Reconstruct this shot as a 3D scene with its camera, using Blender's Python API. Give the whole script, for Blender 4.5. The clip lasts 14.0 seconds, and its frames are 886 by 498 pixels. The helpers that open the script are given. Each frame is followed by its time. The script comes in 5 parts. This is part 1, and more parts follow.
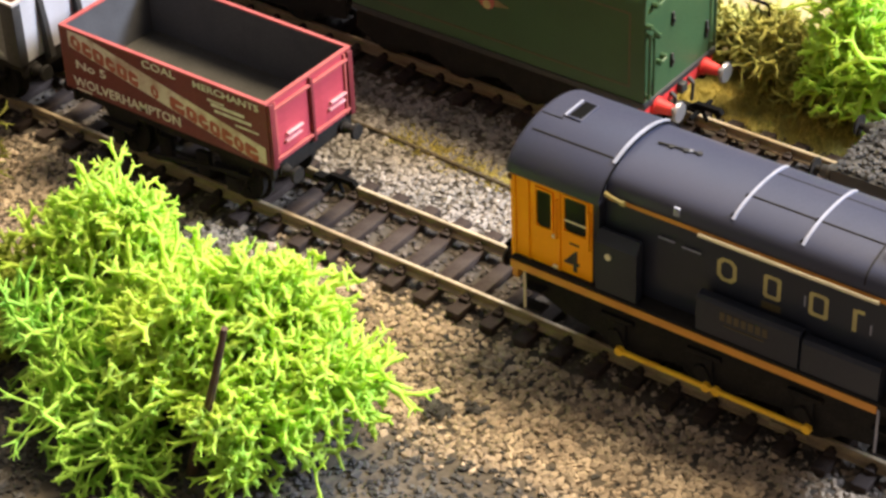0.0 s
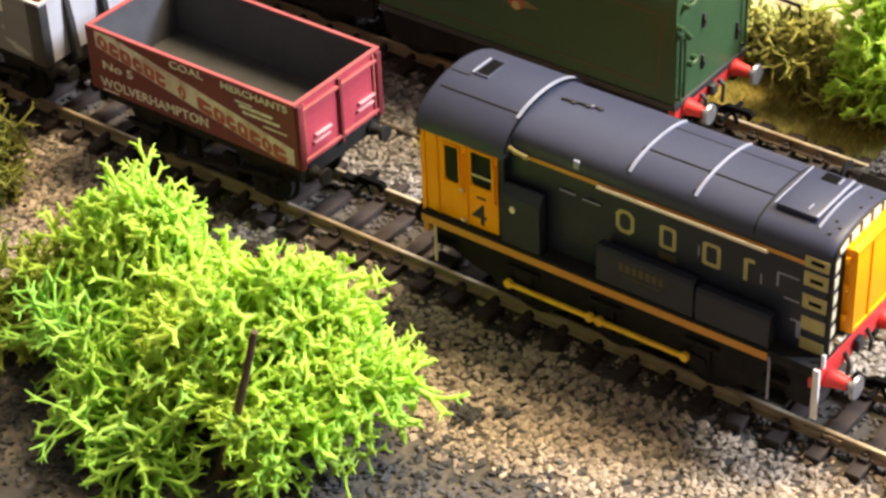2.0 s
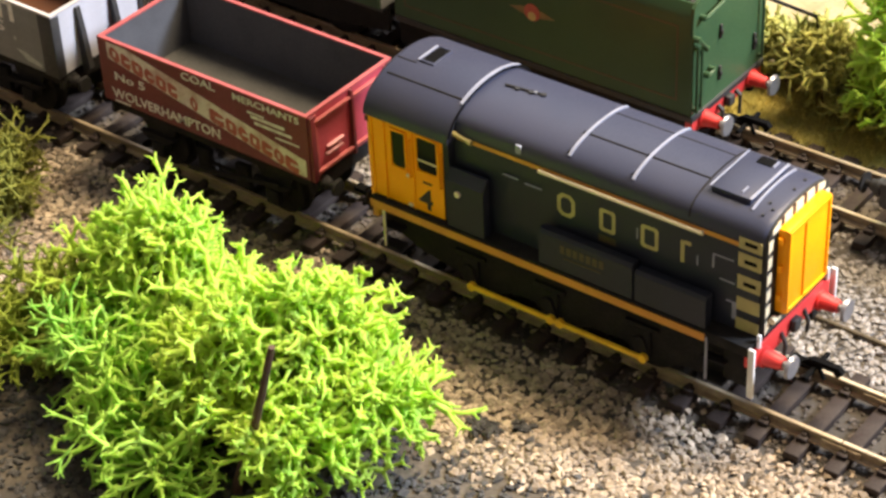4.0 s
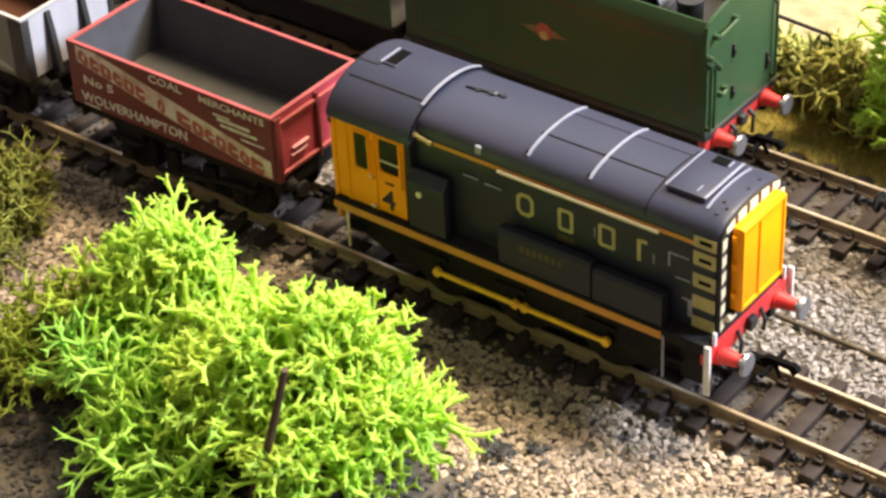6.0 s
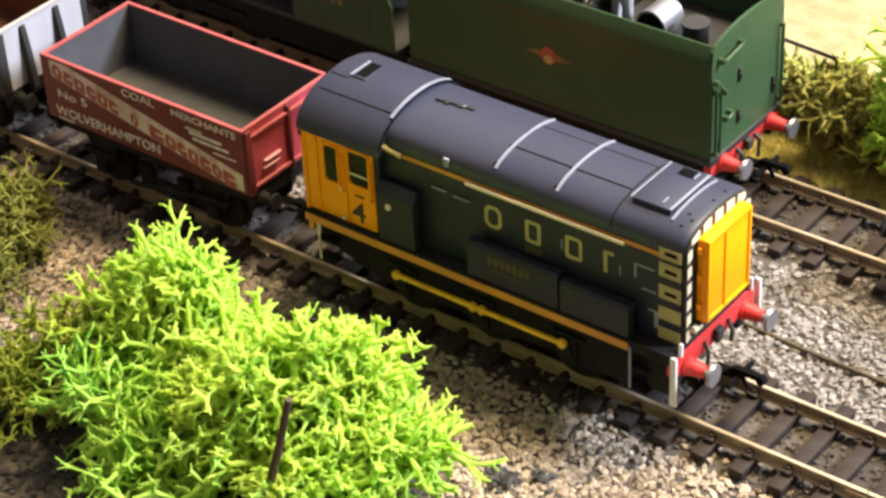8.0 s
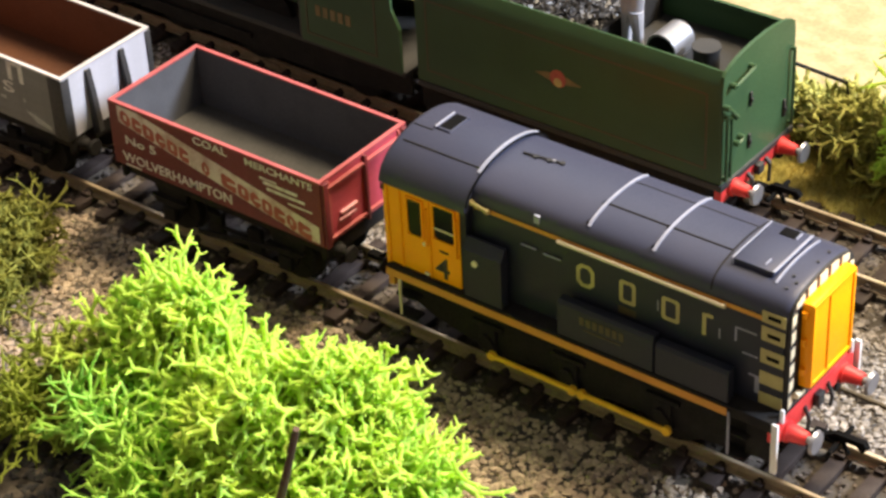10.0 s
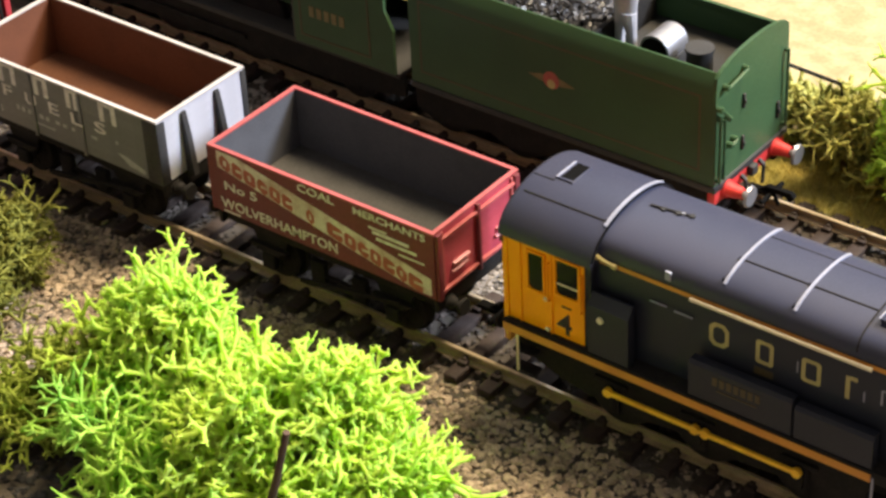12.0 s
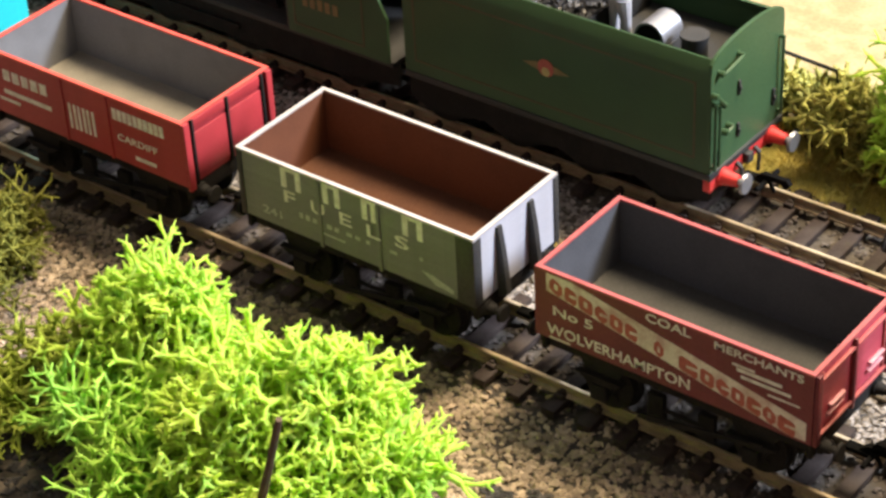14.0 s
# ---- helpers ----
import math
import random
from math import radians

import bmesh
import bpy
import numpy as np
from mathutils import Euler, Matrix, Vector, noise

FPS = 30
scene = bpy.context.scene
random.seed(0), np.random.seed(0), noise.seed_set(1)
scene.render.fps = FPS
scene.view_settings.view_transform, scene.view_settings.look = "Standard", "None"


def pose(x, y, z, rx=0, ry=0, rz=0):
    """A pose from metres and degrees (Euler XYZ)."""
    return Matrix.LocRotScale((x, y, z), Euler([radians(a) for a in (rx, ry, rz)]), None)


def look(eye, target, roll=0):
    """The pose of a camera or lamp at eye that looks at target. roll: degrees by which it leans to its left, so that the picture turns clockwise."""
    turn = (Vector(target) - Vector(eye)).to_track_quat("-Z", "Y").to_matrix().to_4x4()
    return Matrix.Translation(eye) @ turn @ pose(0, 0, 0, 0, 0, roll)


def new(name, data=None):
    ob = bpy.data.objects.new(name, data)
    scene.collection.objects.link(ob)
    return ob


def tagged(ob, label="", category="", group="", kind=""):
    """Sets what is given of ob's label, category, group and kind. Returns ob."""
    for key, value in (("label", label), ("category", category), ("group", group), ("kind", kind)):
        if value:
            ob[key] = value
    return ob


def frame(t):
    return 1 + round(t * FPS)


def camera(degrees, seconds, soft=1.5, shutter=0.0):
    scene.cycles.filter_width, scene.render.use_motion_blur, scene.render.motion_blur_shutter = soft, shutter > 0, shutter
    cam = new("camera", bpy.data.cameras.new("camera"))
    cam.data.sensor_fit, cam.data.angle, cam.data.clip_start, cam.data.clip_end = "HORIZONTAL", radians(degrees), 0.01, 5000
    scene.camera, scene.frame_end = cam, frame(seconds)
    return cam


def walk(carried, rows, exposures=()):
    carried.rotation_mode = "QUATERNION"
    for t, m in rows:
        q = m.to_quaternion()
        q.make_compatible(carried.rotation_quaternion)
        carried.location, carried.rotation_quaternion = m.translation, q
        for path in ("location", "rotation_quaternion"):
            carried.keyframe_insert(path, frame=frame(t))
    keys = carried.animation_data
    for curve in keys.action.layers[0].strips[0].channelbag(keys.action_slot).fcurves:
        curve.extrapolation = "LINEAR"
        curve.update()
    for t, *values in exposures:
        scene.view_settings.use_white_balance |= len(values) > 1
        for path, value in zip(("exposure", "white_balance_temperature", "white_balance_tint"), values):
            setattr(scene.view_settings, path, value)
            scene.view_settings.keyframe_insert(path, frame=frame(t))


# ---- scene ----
# The layout is a 1:76 model railway; lengths below are in millimetres (M turns them into metres).
# x runs along the tracks, y away from the camera, z is up from the top of the rails.
from mathutils import kdtree

M = 0.001
LENS = 22.379
EYE = [
    (0, 229.43, -322.72, 299.15, 128.091, -36.124, -2.476),
    (0.5, 228.29, -323.23, 298.34, 128.156, -36.035, -2.434),
    (1, 227.22, -323.02, 297.50, 128.358, -36.051, -2.497),
    (1.5, 225.94, -322.30, 297.21, 128.541, -36.028, -2.644),
    (2, 224.85, -322.12, 297.81, 128.553, -36.126, -2.607),
    (2.5, 225.37, -321.43, 297.80, 128.663, -36.129, -2.741),
    (3, 224.38, -321.23, 297.99, 128.880, -36.170, -2.900),
    (5.5, 220.77, -319.74, 299.49, 128.993, -35.770, -2.989),
    (6, 219.69, -319.52, 298.94, 129.077, -35.698, -3.104),
    (6.5, 219.50, -318.18, 298.97, 128.998, -35.573, -3.132),
    (7, 217.34, -318.34, 299.44, 129.116, -35.495, -3.128),
    (7.5, 217.52, -317.71, 299.16, 129.141, -35.384, -3.268),
    (10, 213.01, -313.35, 300.09, 129.209, -35.087, -3.083),
    (10.5, 212.96, -312.80, 300.30, 129.320, -35.113, -3.104),
    (11, 212.59, -312.24, 300.28, 129.343, -35.125, -3.132),
    (11.5, 213.06, -311.13, 300.95, 129.243, -35.154, -3.095),
    (12, 213.95, -311.05, 300.26, 129.283, -35.140, -3.131),
    (12.5, 213.98, -311.17, 299.25, 129.408, -35.282, -3.191),
    (13, 213.77, -310.30, 300.28, 129.369, -35.315, -3.155),
    (13.5, 213.04, -309.83, 299.32, 129.284, -35.280, -3.097),
    (14, 214.48, -310.08, 296.45, 129.264, -35.117, -3.290),
]

cam = camera(LENS, 14.0, soft=2.8)


def eye_pose(x, y, z, yaw, pitch, roll):
    a, b = radians(yaw), radians(pitch)
    eye = Vector((x, y, z)) * M
    way = Vector((math.cos(b) * math.cos(a), math.cos(b) * math.sin(a), math.sin(b)))
    return look(eye, eye + way, roll)


walk(cam, [(t, eye_pose(*e)) for t, *e in EYE], exposures=[(0, 0.22), (14, 0.18)])

# ---- light: a hall with a bright luminaire up along the track and a pale ceiling ----
world = bpy.data.worlds.new("hall_air")
world.use_nodes = True
world.node_tree.nodes["Background"].inputs[0].default_value = (0.9, 0.93, 1.0, 1)
world.node_tree.nodes["Background"].inputs[1].default_value = 0.17
scene.world = world


def area_lamp(name, eye, target, size_x, size_y, watts, colour):
    d = bpy.data.lights.new(name, "AREA")
    d.shape, d.size, d.size_y, d.energy, d.color = "RECTANGLE", size_x, size_y, watts, colour
    ob = new(name, d)
    ob.matrix_world = look(eye, target)
    return ob


# cool daylight from a far window along the track, a warm luminaire overhead, an added fill lamp towards the back wall
# for roof sheen
area_lamp("lamp_window", (1.28, 0.93, 1.10), (-0.02, 0.0, 0.0), 0.42, 0.42, 82.0, (0.74, 0.82, 1.0))
area_lamp("lamp_overhead", (0.24, 0.54, 1.35), (-0.02, 0.0, 0.0), 0.42, 0.42, 45.0, (1.0, 0.81, 0.55))
area_lamp("lamp_back", (-0.9, 1.9, 1.95), (-0.1, 0.0, 0.0), 1.6, 0.8, 17.0, (0.84, 0.90, 1.0))

# ---- materials ----


def material(name, colour, rough=0.5, metal=0.0, second=None, size=3.0, amount=0.5, fine=0.4, fine_amount=0.25,
             bump=0.15, island=0.0, random_object=0.0, coat=0.0, translucent=0.0, edge=(0.42, 0.62), shine=0.5):
    """Base colour broken up by a coarse and a fine noise (sizes in millimetres), roughness and relief by the fine one."""
    m = bpy.data.materials.new(name)
    m.use_nodes = True
    n, l = m.node_tree.nodes, m.node_tree.links
    b = n["Principled BSDF"]
    co = n.new("ShaderNodeTexCoord")

    def noise_at(mm, detail):
        t = n.new("ShaderNodeTexNoise")
        t.inputs["Scale"].default_value = 1000.0 / mm
        t.inputs["Detail"].default_value = detail
        l.new(co.outputs["Object"], t.inputs["Vector"])
        return t

    def mix(fac, a, c, blend="MIX"):
        x = n.new("ShaderNodeMix")
        x.data_type, x.blend_type = "RGBA", blend
        for sock, v in ((x.inputs[0], fac), (x.inputs[6], a), (x.inputs[7], c)):
            if hasattr(v, "is_linked"):
                l.new(v, sock)
            elif isinstance(v, (int, float)):
                sock.default_value = v
            else:
                sock.default_value = (*v, 1)
        return x.outputs[2]

    def ramp(v, lo, hi, a=0.0, c=1.0):
        r = n.new("ShaderNodeMapRange")
        l.new(v, r.inputs[0])
        for k, q in zip((1, 2, 3, 4), (lo, hi, a, c)):
            r.inputs[k].default_value = q
        return r.outputs[0]

    big, small = noise_at(size, 4), noise_at(fine, 3)
    second = second or tuple(c * 0.6 for c in colour)
    col = mix(ramp(big.outputs[0], edge[0], edge[1], 0, amount), colour, second)
    col = mix(ramp(small.outputs[0], 0.35, 0.65, 0, fine_amount), col, tuple(c * 0.45 for c in colour))
    if island or random_object:
        if island:
            g = n.new("ShaderNodeNewGeometry").outputs["Random Per Island"]
        else:
            g = n.new("ShaderNodeObjectInfo").outputs["Random"]
        k = island or random_object
        v = ramp(g, 0, 1, 1 - k, 1 + k)
        x = n.new("ShaderNodeVectorMath")
        x.operation = "SCALE"
        l.new(col, x.inputs[0])
        l.new(v, x.inputs["Scale"])
        col = x.outputs[0]
    l.new(col, b.inputs["Base Color"])
    l.new(ramp(small.outputs[0], 0.3, 0.7, max(rough - 0.08, 0.05), min(rough + 0.1, 1)), b.inputs["Roughness"])
    b.inputs["Metallic"].default_value = metal
    b.inputs["Coat Weight"].default_value = coat
    b.inputs["Specular IOR Level"].default_value = shine
    if bump:
        p = n.new("ShaderNodeBump")
        p.inputs["Strength"].default_value = bump
        p.inputs["Distance"].default_value = 0.2 * M
        l.new(small.outputs[0], p.inputs["Height"])
        l.new(p.outputs[0], b.inputs["Normal"])
    if translucent:
        t = n.new("ShaderNodeBsdfTranslucent")
        l.new(col, t.inputs["Color"])
        s = n.new("ShaderNodeMixShader")
        s.inputs[0].default_value = translucent
        l.new(b.outputs[0], s.inputs[1])
        l.new(t.outputs[0], s.inputs[2])
        l.new(s.outputs[0], n["Material Output"].inputs[0])
    return m


soil_mat = material("soil", (0.12, 0.098, 0.072), 0.95, second=(0.035, 0.031, 0.027), size=45, amount=0.9, fine=1.2, fine_amount=0.7, bump=0.8, edge=(0.45, 0.6))
stone_mat = material("ballast_stone", (0.42, 0.335, 0.24), 0.9, second=(0.25, 0.185, 0.125), size=14, amount=0.7, fine=0.5, fine_amount=0.35, bump=0.4, island=0.42)
pale_stone_mat = material("pale_ballast_stone", (0.30, 0.27, 0.245), 0.9, second=(0.19, 0.17, 0.14), size=14, amount=0.6, fine=0.5, fine_amount=0.3, bump=0.4, island=0.38)
dark_stone_mat = material("cinder", (0.07, 0.065, 0.06), 0.9, second=(0.03, 0.03, 0.028), size=9, amount=0.7, fine=0.5, fine_amount=0.3, bump=0.4, island=0.5)
sleeper_mat = material("sleeper_plastic", (0.040, 0.029, 0.025), 0.6, second=(0.058, 0.045, 0.039), size=5, amount=0.7, fine=0.5, fine_amount=0.3, bump=0.25, random_object=0.18, shine=0.2)
rail_mat = material("nickel_rail", (0.38, 0.295, 0.19), 0.45, 0.35, second=(0.22, 0.165, 0.10), size=6, amount=0.7, fine=0.6, fine_amount=0.4, bump=0.1)
rail_top_mat = material("polished_rail_head", (0.72, 0.58, 0.38), 0.35, 0.6, second=(0.42, 0.34, 0.24), size=9, amount=0.7, fine=0.7, fine_amount=0.2, bump=0.05)
black_mat = material("black_plastic", (0.024, 0.024, 0.024), 0.55, second=(0.034, 0.031, 0.028), size=6, amount=0.6, fine=0.5, fine_amount=0.2, bump=0.1)
grime_mat = material("dusty_black", (0.013, 0.012, 0.011), 0.8, second=(0.024, 0.021, 0.018), size=4, amount=0.5, fine=0.5, fine_amount=0.3, bump=0.2, shine=0.2)
roof_mat = material("satin_grey_roof", (0.036, 0.040, 0.068), 0.42, second=(0.044, 0.046, 0.072), size=16, amount=0.7, fine=0.35, fine_amount=0.12, bump=0.06, shine=0.35)
navy_mat = material("dark_blue_paint", (0.021, 0.025, 0.036), 0.42, second=(0.021, 0.023, 0.035), size=12, amount=0.6, fine=0.4, fine_amount=0.15, bump=0.05, shine=0.28)
yellow_mat = material("warning_yellow_paint", (1.0, 0.38, 0.003), 0.42, second=(0.97, 0.345, 0.003), size=9, amount=0.5, fine=0.4, fine_amount=0.08, bump=0.05, shine=0.22)
orange_mat = material("orange_line_paint", (0.64, 0.28, 0.03), 0.5, second=(0.50, 0.20, 0.022), size=7, amount=0.5, fine=0.4, fine_amount=0.12, bump=0.05)
gold_mat = material("gold_lettering", (0.46, 0.39, 0.15), 0.5, second=(0.34, 0.28, 0.11), size=3, amount=0.5, fine=0.4, fine_amount=0.15, bump=0.0)
dim_gold_mat = material("dull_gold_transfer", (0.20, 0.15, 0.055), 0.5, second=(0.12, 0.09, 0.03), size=2, amount=0.6, fine=0.4, fine_amount=0.2, bump=0.0)
cream_mat = material("cream_line", (0.82, 0.72, 0.48), 0.5, size=6, amount=0.15, fine_amount=0.08, bump=0.0)
red_mat = material("buffer_beam_red", (0.66, 0.045, 0.04), 0.45, second=(0.52, 0.03, 0.03), size=6, amount=0.5, fine=0.4, fine_amount=0.1, bump=0.05)
steel_mat = material("bright_steel", (0.33, 0.33, 0.35), 0.4, 0.7, size=2, amount=0.2, fine_amount=0.15, bump=0.05)
white_mat = material("white_paint", (0.80, 0.79, 0.77), 0.5, second=(0.66, 0.63, 0.58), size=5, amount=0.5, fine_amount=0.12, bump=0.05)
seam_mat = material("pale_seam_paint", (0.28, 0.29, 0.36), 0.4, second=(0.20, 0.21, 0.26), size=5, amount=0.5, fine_amount=0.1, bump=0.0)
glass_mat = material("dark_cab_glass", (0.012, 0.014, 0.012), 0.12, size=6, amount=0.2, fine_amount=0.0, bump=0.0, coat=0.0, shine=0.14)
green_glass_mat = material("tinted_cab_glass", (0.022, 0.03, 0.012), 0.15, size=6, amount=0.4, fine_amount=0.0, bump=0.0, coat=0.0, shine=0.14)
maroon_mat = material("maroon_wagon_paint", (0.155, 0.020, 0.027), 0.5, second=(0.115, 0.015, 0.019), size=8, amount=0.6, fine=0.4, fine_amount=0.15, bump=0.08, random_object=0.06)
# Edge reds are lifted above the body reds, with overhead light in the colour
lit_pink_edge_mat = material("lit_red_edge", (0.40, 0.09, 0.085), 0.5, second=(0.30, 0.055, 0.055), size=5, amount=0.6, fine_amount=0.15, bump=0.08)
scarlet_mat = material("red_wagon_paint", (0.36, 0.030, 0.036), 0.5, second=(0.28, 0.022, 0.026), size=8, amount=0.6, fine=0.4, fine_amount=0.12, bump=0.08, random_object=0.015)
lit_scarlet_edge_mat = material("lit_scarlet_edge", (0.66, 0.10, 0.07), 0.5, second=(0.5, 0.06, 0.05), size=5, amount=0.5, fine_amount=0.12, bump=0.08)
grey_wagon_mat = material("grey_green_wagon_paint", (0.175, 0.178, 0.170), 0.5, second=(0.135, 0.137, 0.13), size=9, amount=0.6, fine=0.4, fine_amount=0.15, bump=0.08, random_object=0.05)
# Wagon grey raised and cooled: the daylight on the end is part of the colour
lit_grey_end_mat = material("lit_grey_end_paint", (0.45, 0.45, 0.49), 0.5, second=(0.36, 0.36, 0.39), size=7, amount=0.5, fine_amount=0.12, bump=0.08, random_object=0.01)
dark_inside_mat = material("slate_inside", (0.075, 0.076, 0.084), 0.65, second=(0.05, 0.05, 0.056), size=10, amount=0.6, fine_amount=0.2, bump=0.1)
dust_floor_mat = material("dusty_floor", (0.056, 0.054, 0.049), 0.8, second=(0.038, 0.036, 0.033), size=9, amount=0.6, fine_amount=0.25, bump=0.15)
rust_inside_mat = material("red_oxide_inside", (0.14, 0.048, 0.020), 0.6, second=(0.10, 0.033, 0.014), size=10, amount=0.6, fine_amount=0.15, bump=0.1)
rust_floor_mat = material("rust_floor", (0.10, 0.034, 0.011), 0.7, second=(0.07, 0.023, 0.008), size=9, amount=0.6, fine_amount=0.2, bump=0.1)
track_stone_mat = material("dark_track_stone", (0.085, 0.07, 0.058), 0.9, second=(0.10, 0.08, 0.065), size=8, amount=0.7, fine=0.5, fine_amount=0.3, bump=0.4, island=0.5)
beige_floor_mat = material("beige_floor", (0.24, 0.22, 0.18), 0.75, second=(0.18, 0.165, 0.135), size=9, amount=0.5, fine_amount=0.2, bump=0.1)
fade_letter_mat = material("faded_cream_lettering", (0.46, 0.47, 0.42), 0.6, second=(0.30, 0.31, 0.28), size=2.2, amount=0.7, fine=0.4, fine_amount=0.35, bump=0.0)
letter_mat = material("cream_white_lettering", (0.82, 0.79, 0.72), 0.6, second=(0.52, 0.46, 0.40), size=2.2, amount=0.6, fine=0.4, fine_amount=0.35, bump=0.0)
band_mat = material("worn_cream_band", (0.74, 0.66, 0.58), 0.6, second=(0.42, 0.24, 0.20), size=4, amount=0.8, fine=0.4, fine_amount=0.3, bump=0.0)
band_red_mat = material("worn_red_shapes", (0.42, 0.10, 0.07), 0.6, second=(0.30, 0.07, 0.05), size=2.5, amount=0.7, fine=0.4, fine_amount=0.3, bump=0.0)
tender_green_mat = material("locomotive_green", (0.040, 0.084, 0.036), 0.42, second=(0.034, 0.070, 0.030), size=14, amount=0.6, fine=0.4, fine_amount=0.08, bump=0.04, shine=0.28)
line_mat = material("orange_black_lining", (0.075, 0.055, 0.02), 0.5, size=4, amount=0.3, fine_amount=0.1, bump=0.0)
coal_mat = material("coal", (0.035, 0.035, 0.038), 0.35, second=(0.10, 0.10, 0.105), size=1.5, amount=0.5, fine=0.5, fine_amount=0.3, bump=0.4, island=0.6)
lichen_mat = material("lime_lichen", (0.77, 0.93, 0.20), 0.6, second=(0.64, 0.91, 0.17), size=26, amount=0.7, fine=1.0, fine_amount=0.0, bump=0.0, island=0.04, translucent=0.6, shine=0.3)
green_lichen_mat = material("green_lichen", (0.62, 0.88, 0.16), 0.6, second=(0.42, 0.78, 0.12), size=20, amount=0.8, fine=1.0, fine_amount=0.08, bump=0.05, island=0.15, translucent=0.45, shine=0.3)
olive_lichen_mat = material("olive_lichen", (0.33, 0.34, 0.065), 0.7, second=(0.21, 0.21, 0.04), size=14, amount=0.8, fine=1.0, fine_amount=0.15, bump=0.1, island=0.2, translucent=0.4, shine=0.3)
foot_lichen_mat = material("foot_lichen", (0.46, 0.56, 0.09), 0.7, second=(0.32, 0.38, 0.06), size=12, amount=0.8, fine=1.0, fine_amount=0.12, bump=0.1, island=0.2, translucent=0.45, shine=0.3)
soot_mat = material("soot", (0.006, 0.006, 0.006), 0.95, size=5, amount=0.3, fine_amount=0.1, bump=0.1, shine=0.05)
hedge_mat = material("hedge_foam", (0.62, 0.60, 0.17), 0.85, second=(0.36, 0.38, 0.10), size=9, amount=0.9, fine=0.9, fine_amount=0.3, bump=0.3, island=0.3, translucent=0.35)
twig_mat = material("brown_twig", (0.10, 0.055, 0.030), 0.8, second=(0.05, 0.03, 0.018), size=3, amount=0.7, fine=0.4, fine_amount=0.3, bump=0.5)
ochre_mat = material("ochre_static_grass", (0.62, 0.50, 0.12), 0.9, second=(0.44, 0.40, 0.10), size=10, amount=0.9, fine=0.7, fine_amount=0.35, bump=0.5, island=0.35, translucent=0.15)
straw_mat = material("straw_field", (0.41, 0.34, 0.185), 0.95, second=(0.29, 0.235, 0.115), size=7, amount=0.85, fine=1.1, fine_amount=0.35, bump=0.5)
wire_mat = material("brown_wire", (0.10, 0.075, 0.04), 0.7, size=5, amount=0.4, fine_amount=0.2, bump=0.1)
cyan_mat = material("cyan_plastic", (0.02, 0.52, 0.56), 0.5, size=5, amount=0.2, fine_amount=0.1, bump=0.05)
wall_paint_mat = material("hall_wall_paint", (0.27, 0.225, 0.19), 0.9, size=300, amount=0.2, fine=9, fine_amount=0.05, bump=0.05)
ceiling_paint_mat = material("hall_ceiling_paint", (0.76, 0.75, 0.72), 0.9, size=300, amount=0.2, fine=9, fine_amount=0.05, bump=0.05)
floor_board_mat = material("hall_floor", (0.16, 0.11, 0.07), 0.6, size=200, amount=0.5, fine=8, fine_amount=0.2, bump=0.1)

# ---- mesh helpers (millimetres) ----


def box(bm, x0, x1, y0, y1, z0, z1, bevel=0.0):
    c = bmesh.ops.create_cube(bm, size=1.0)["verts"]
    bmesh.ops.scale(bm, vec=(x1 - x0, y1 - y0, z1 - z0), verts=c)
    bmesh.ops.translate(bm, vec=((x0 + x1) / 2, (y0 + y1) / 2, (z0 + z1) / 2), verts=c)
    if bevel:
        es = list({e for v in c for e in v.link_edges})
        bmesh.ops.bevel(bm, geom=es, offset=bevel, segments=2, affect="EDGES", profile=0.5)
    return c


def rod(bm, a, b, r0, r1=None, n=10):
    """A tapered round bar from a to b."""
    a, b = Vector(a), Vector(b)
    r1 = r0 if r1 is None else r1
    c = bmesh.ops.create_cone(bm, cap_ends=True, segments=n, radius1=r0, radius2=r1, depth=(b - a).length)["verts"]
    m = Matrix.Translation((a + b) / 2) @ (b - a).to_track_quat("Z", "Y").to_matrix().to_4x4()
    bmesh.ops.transform(bm, matrix=m, verts=c)
    return c


def loft(bm, sections, cap=True):
    """Skin between equal-length rings of points."""
    rings = [[bm.verts.new(p) for p in s] for s in sections]
    k = len(rings[0])
    for r, q in zip(rings, rings[1:]):
        for i in range(k):
            bm.faces.new((r[i], r[(i + 1) % k], q[(i + 1) % k], q[i]))
    if cap:
        bm.faces.new(rings[0][::-1])
        bm.faces.new(rings[-1])


def prism(bm, outline, x0, x1):
    """An outline of (y, z) pushed along x."""
    loft(bm, [[(x0, y, z) for y, z in outline], [(x1, y, z) for y, z in outline]])


def slab(bm, outline, y0, y1):
    """An outline of (x, z) pushed along y."""
    loft(bm, [[(x, y0, z) for x, z in outline], [(x, y1, z) for x, z in outline]])


def finish(bm, mat, smooth=35):
    bmesh.ops.recalc_face_normals(bm, faces=bm.faces)
    bmesh.ops.scale(bm, vec=(M, M, M), verts=bm.verts)
    me = bpy.data.meshes.new("mesh")
    bm.to_mesh(me)
    bm.free()
    me.materials.append(mat)
    if smooth:
        me.polygons.foreach_set("use_smooth", [True] * len(me.polygons))
        me.set_sharp_from_angle(angle=radians(smooth))
    return me


def part(name, bm, mat, parent=None, label="", smooth=35):
    ob = new(name, finish(bm, mat, smooth))
    ob.parent = parent
    return tagged(ob, label)


def piece(name, me, parent, x, y, z):
    """One more object on a shared mesh, in millimetres."""
    ob = new(name, me)
    ob.parent = parent
    ob.location = (x * M, y * M, z * M)
    return ob


def thing(name, x, y, z, label, category, group=""):
    ob = new(name)
    ob.location = (x * M, y * M, z * M)
    return tagged(ob, label, category, group)


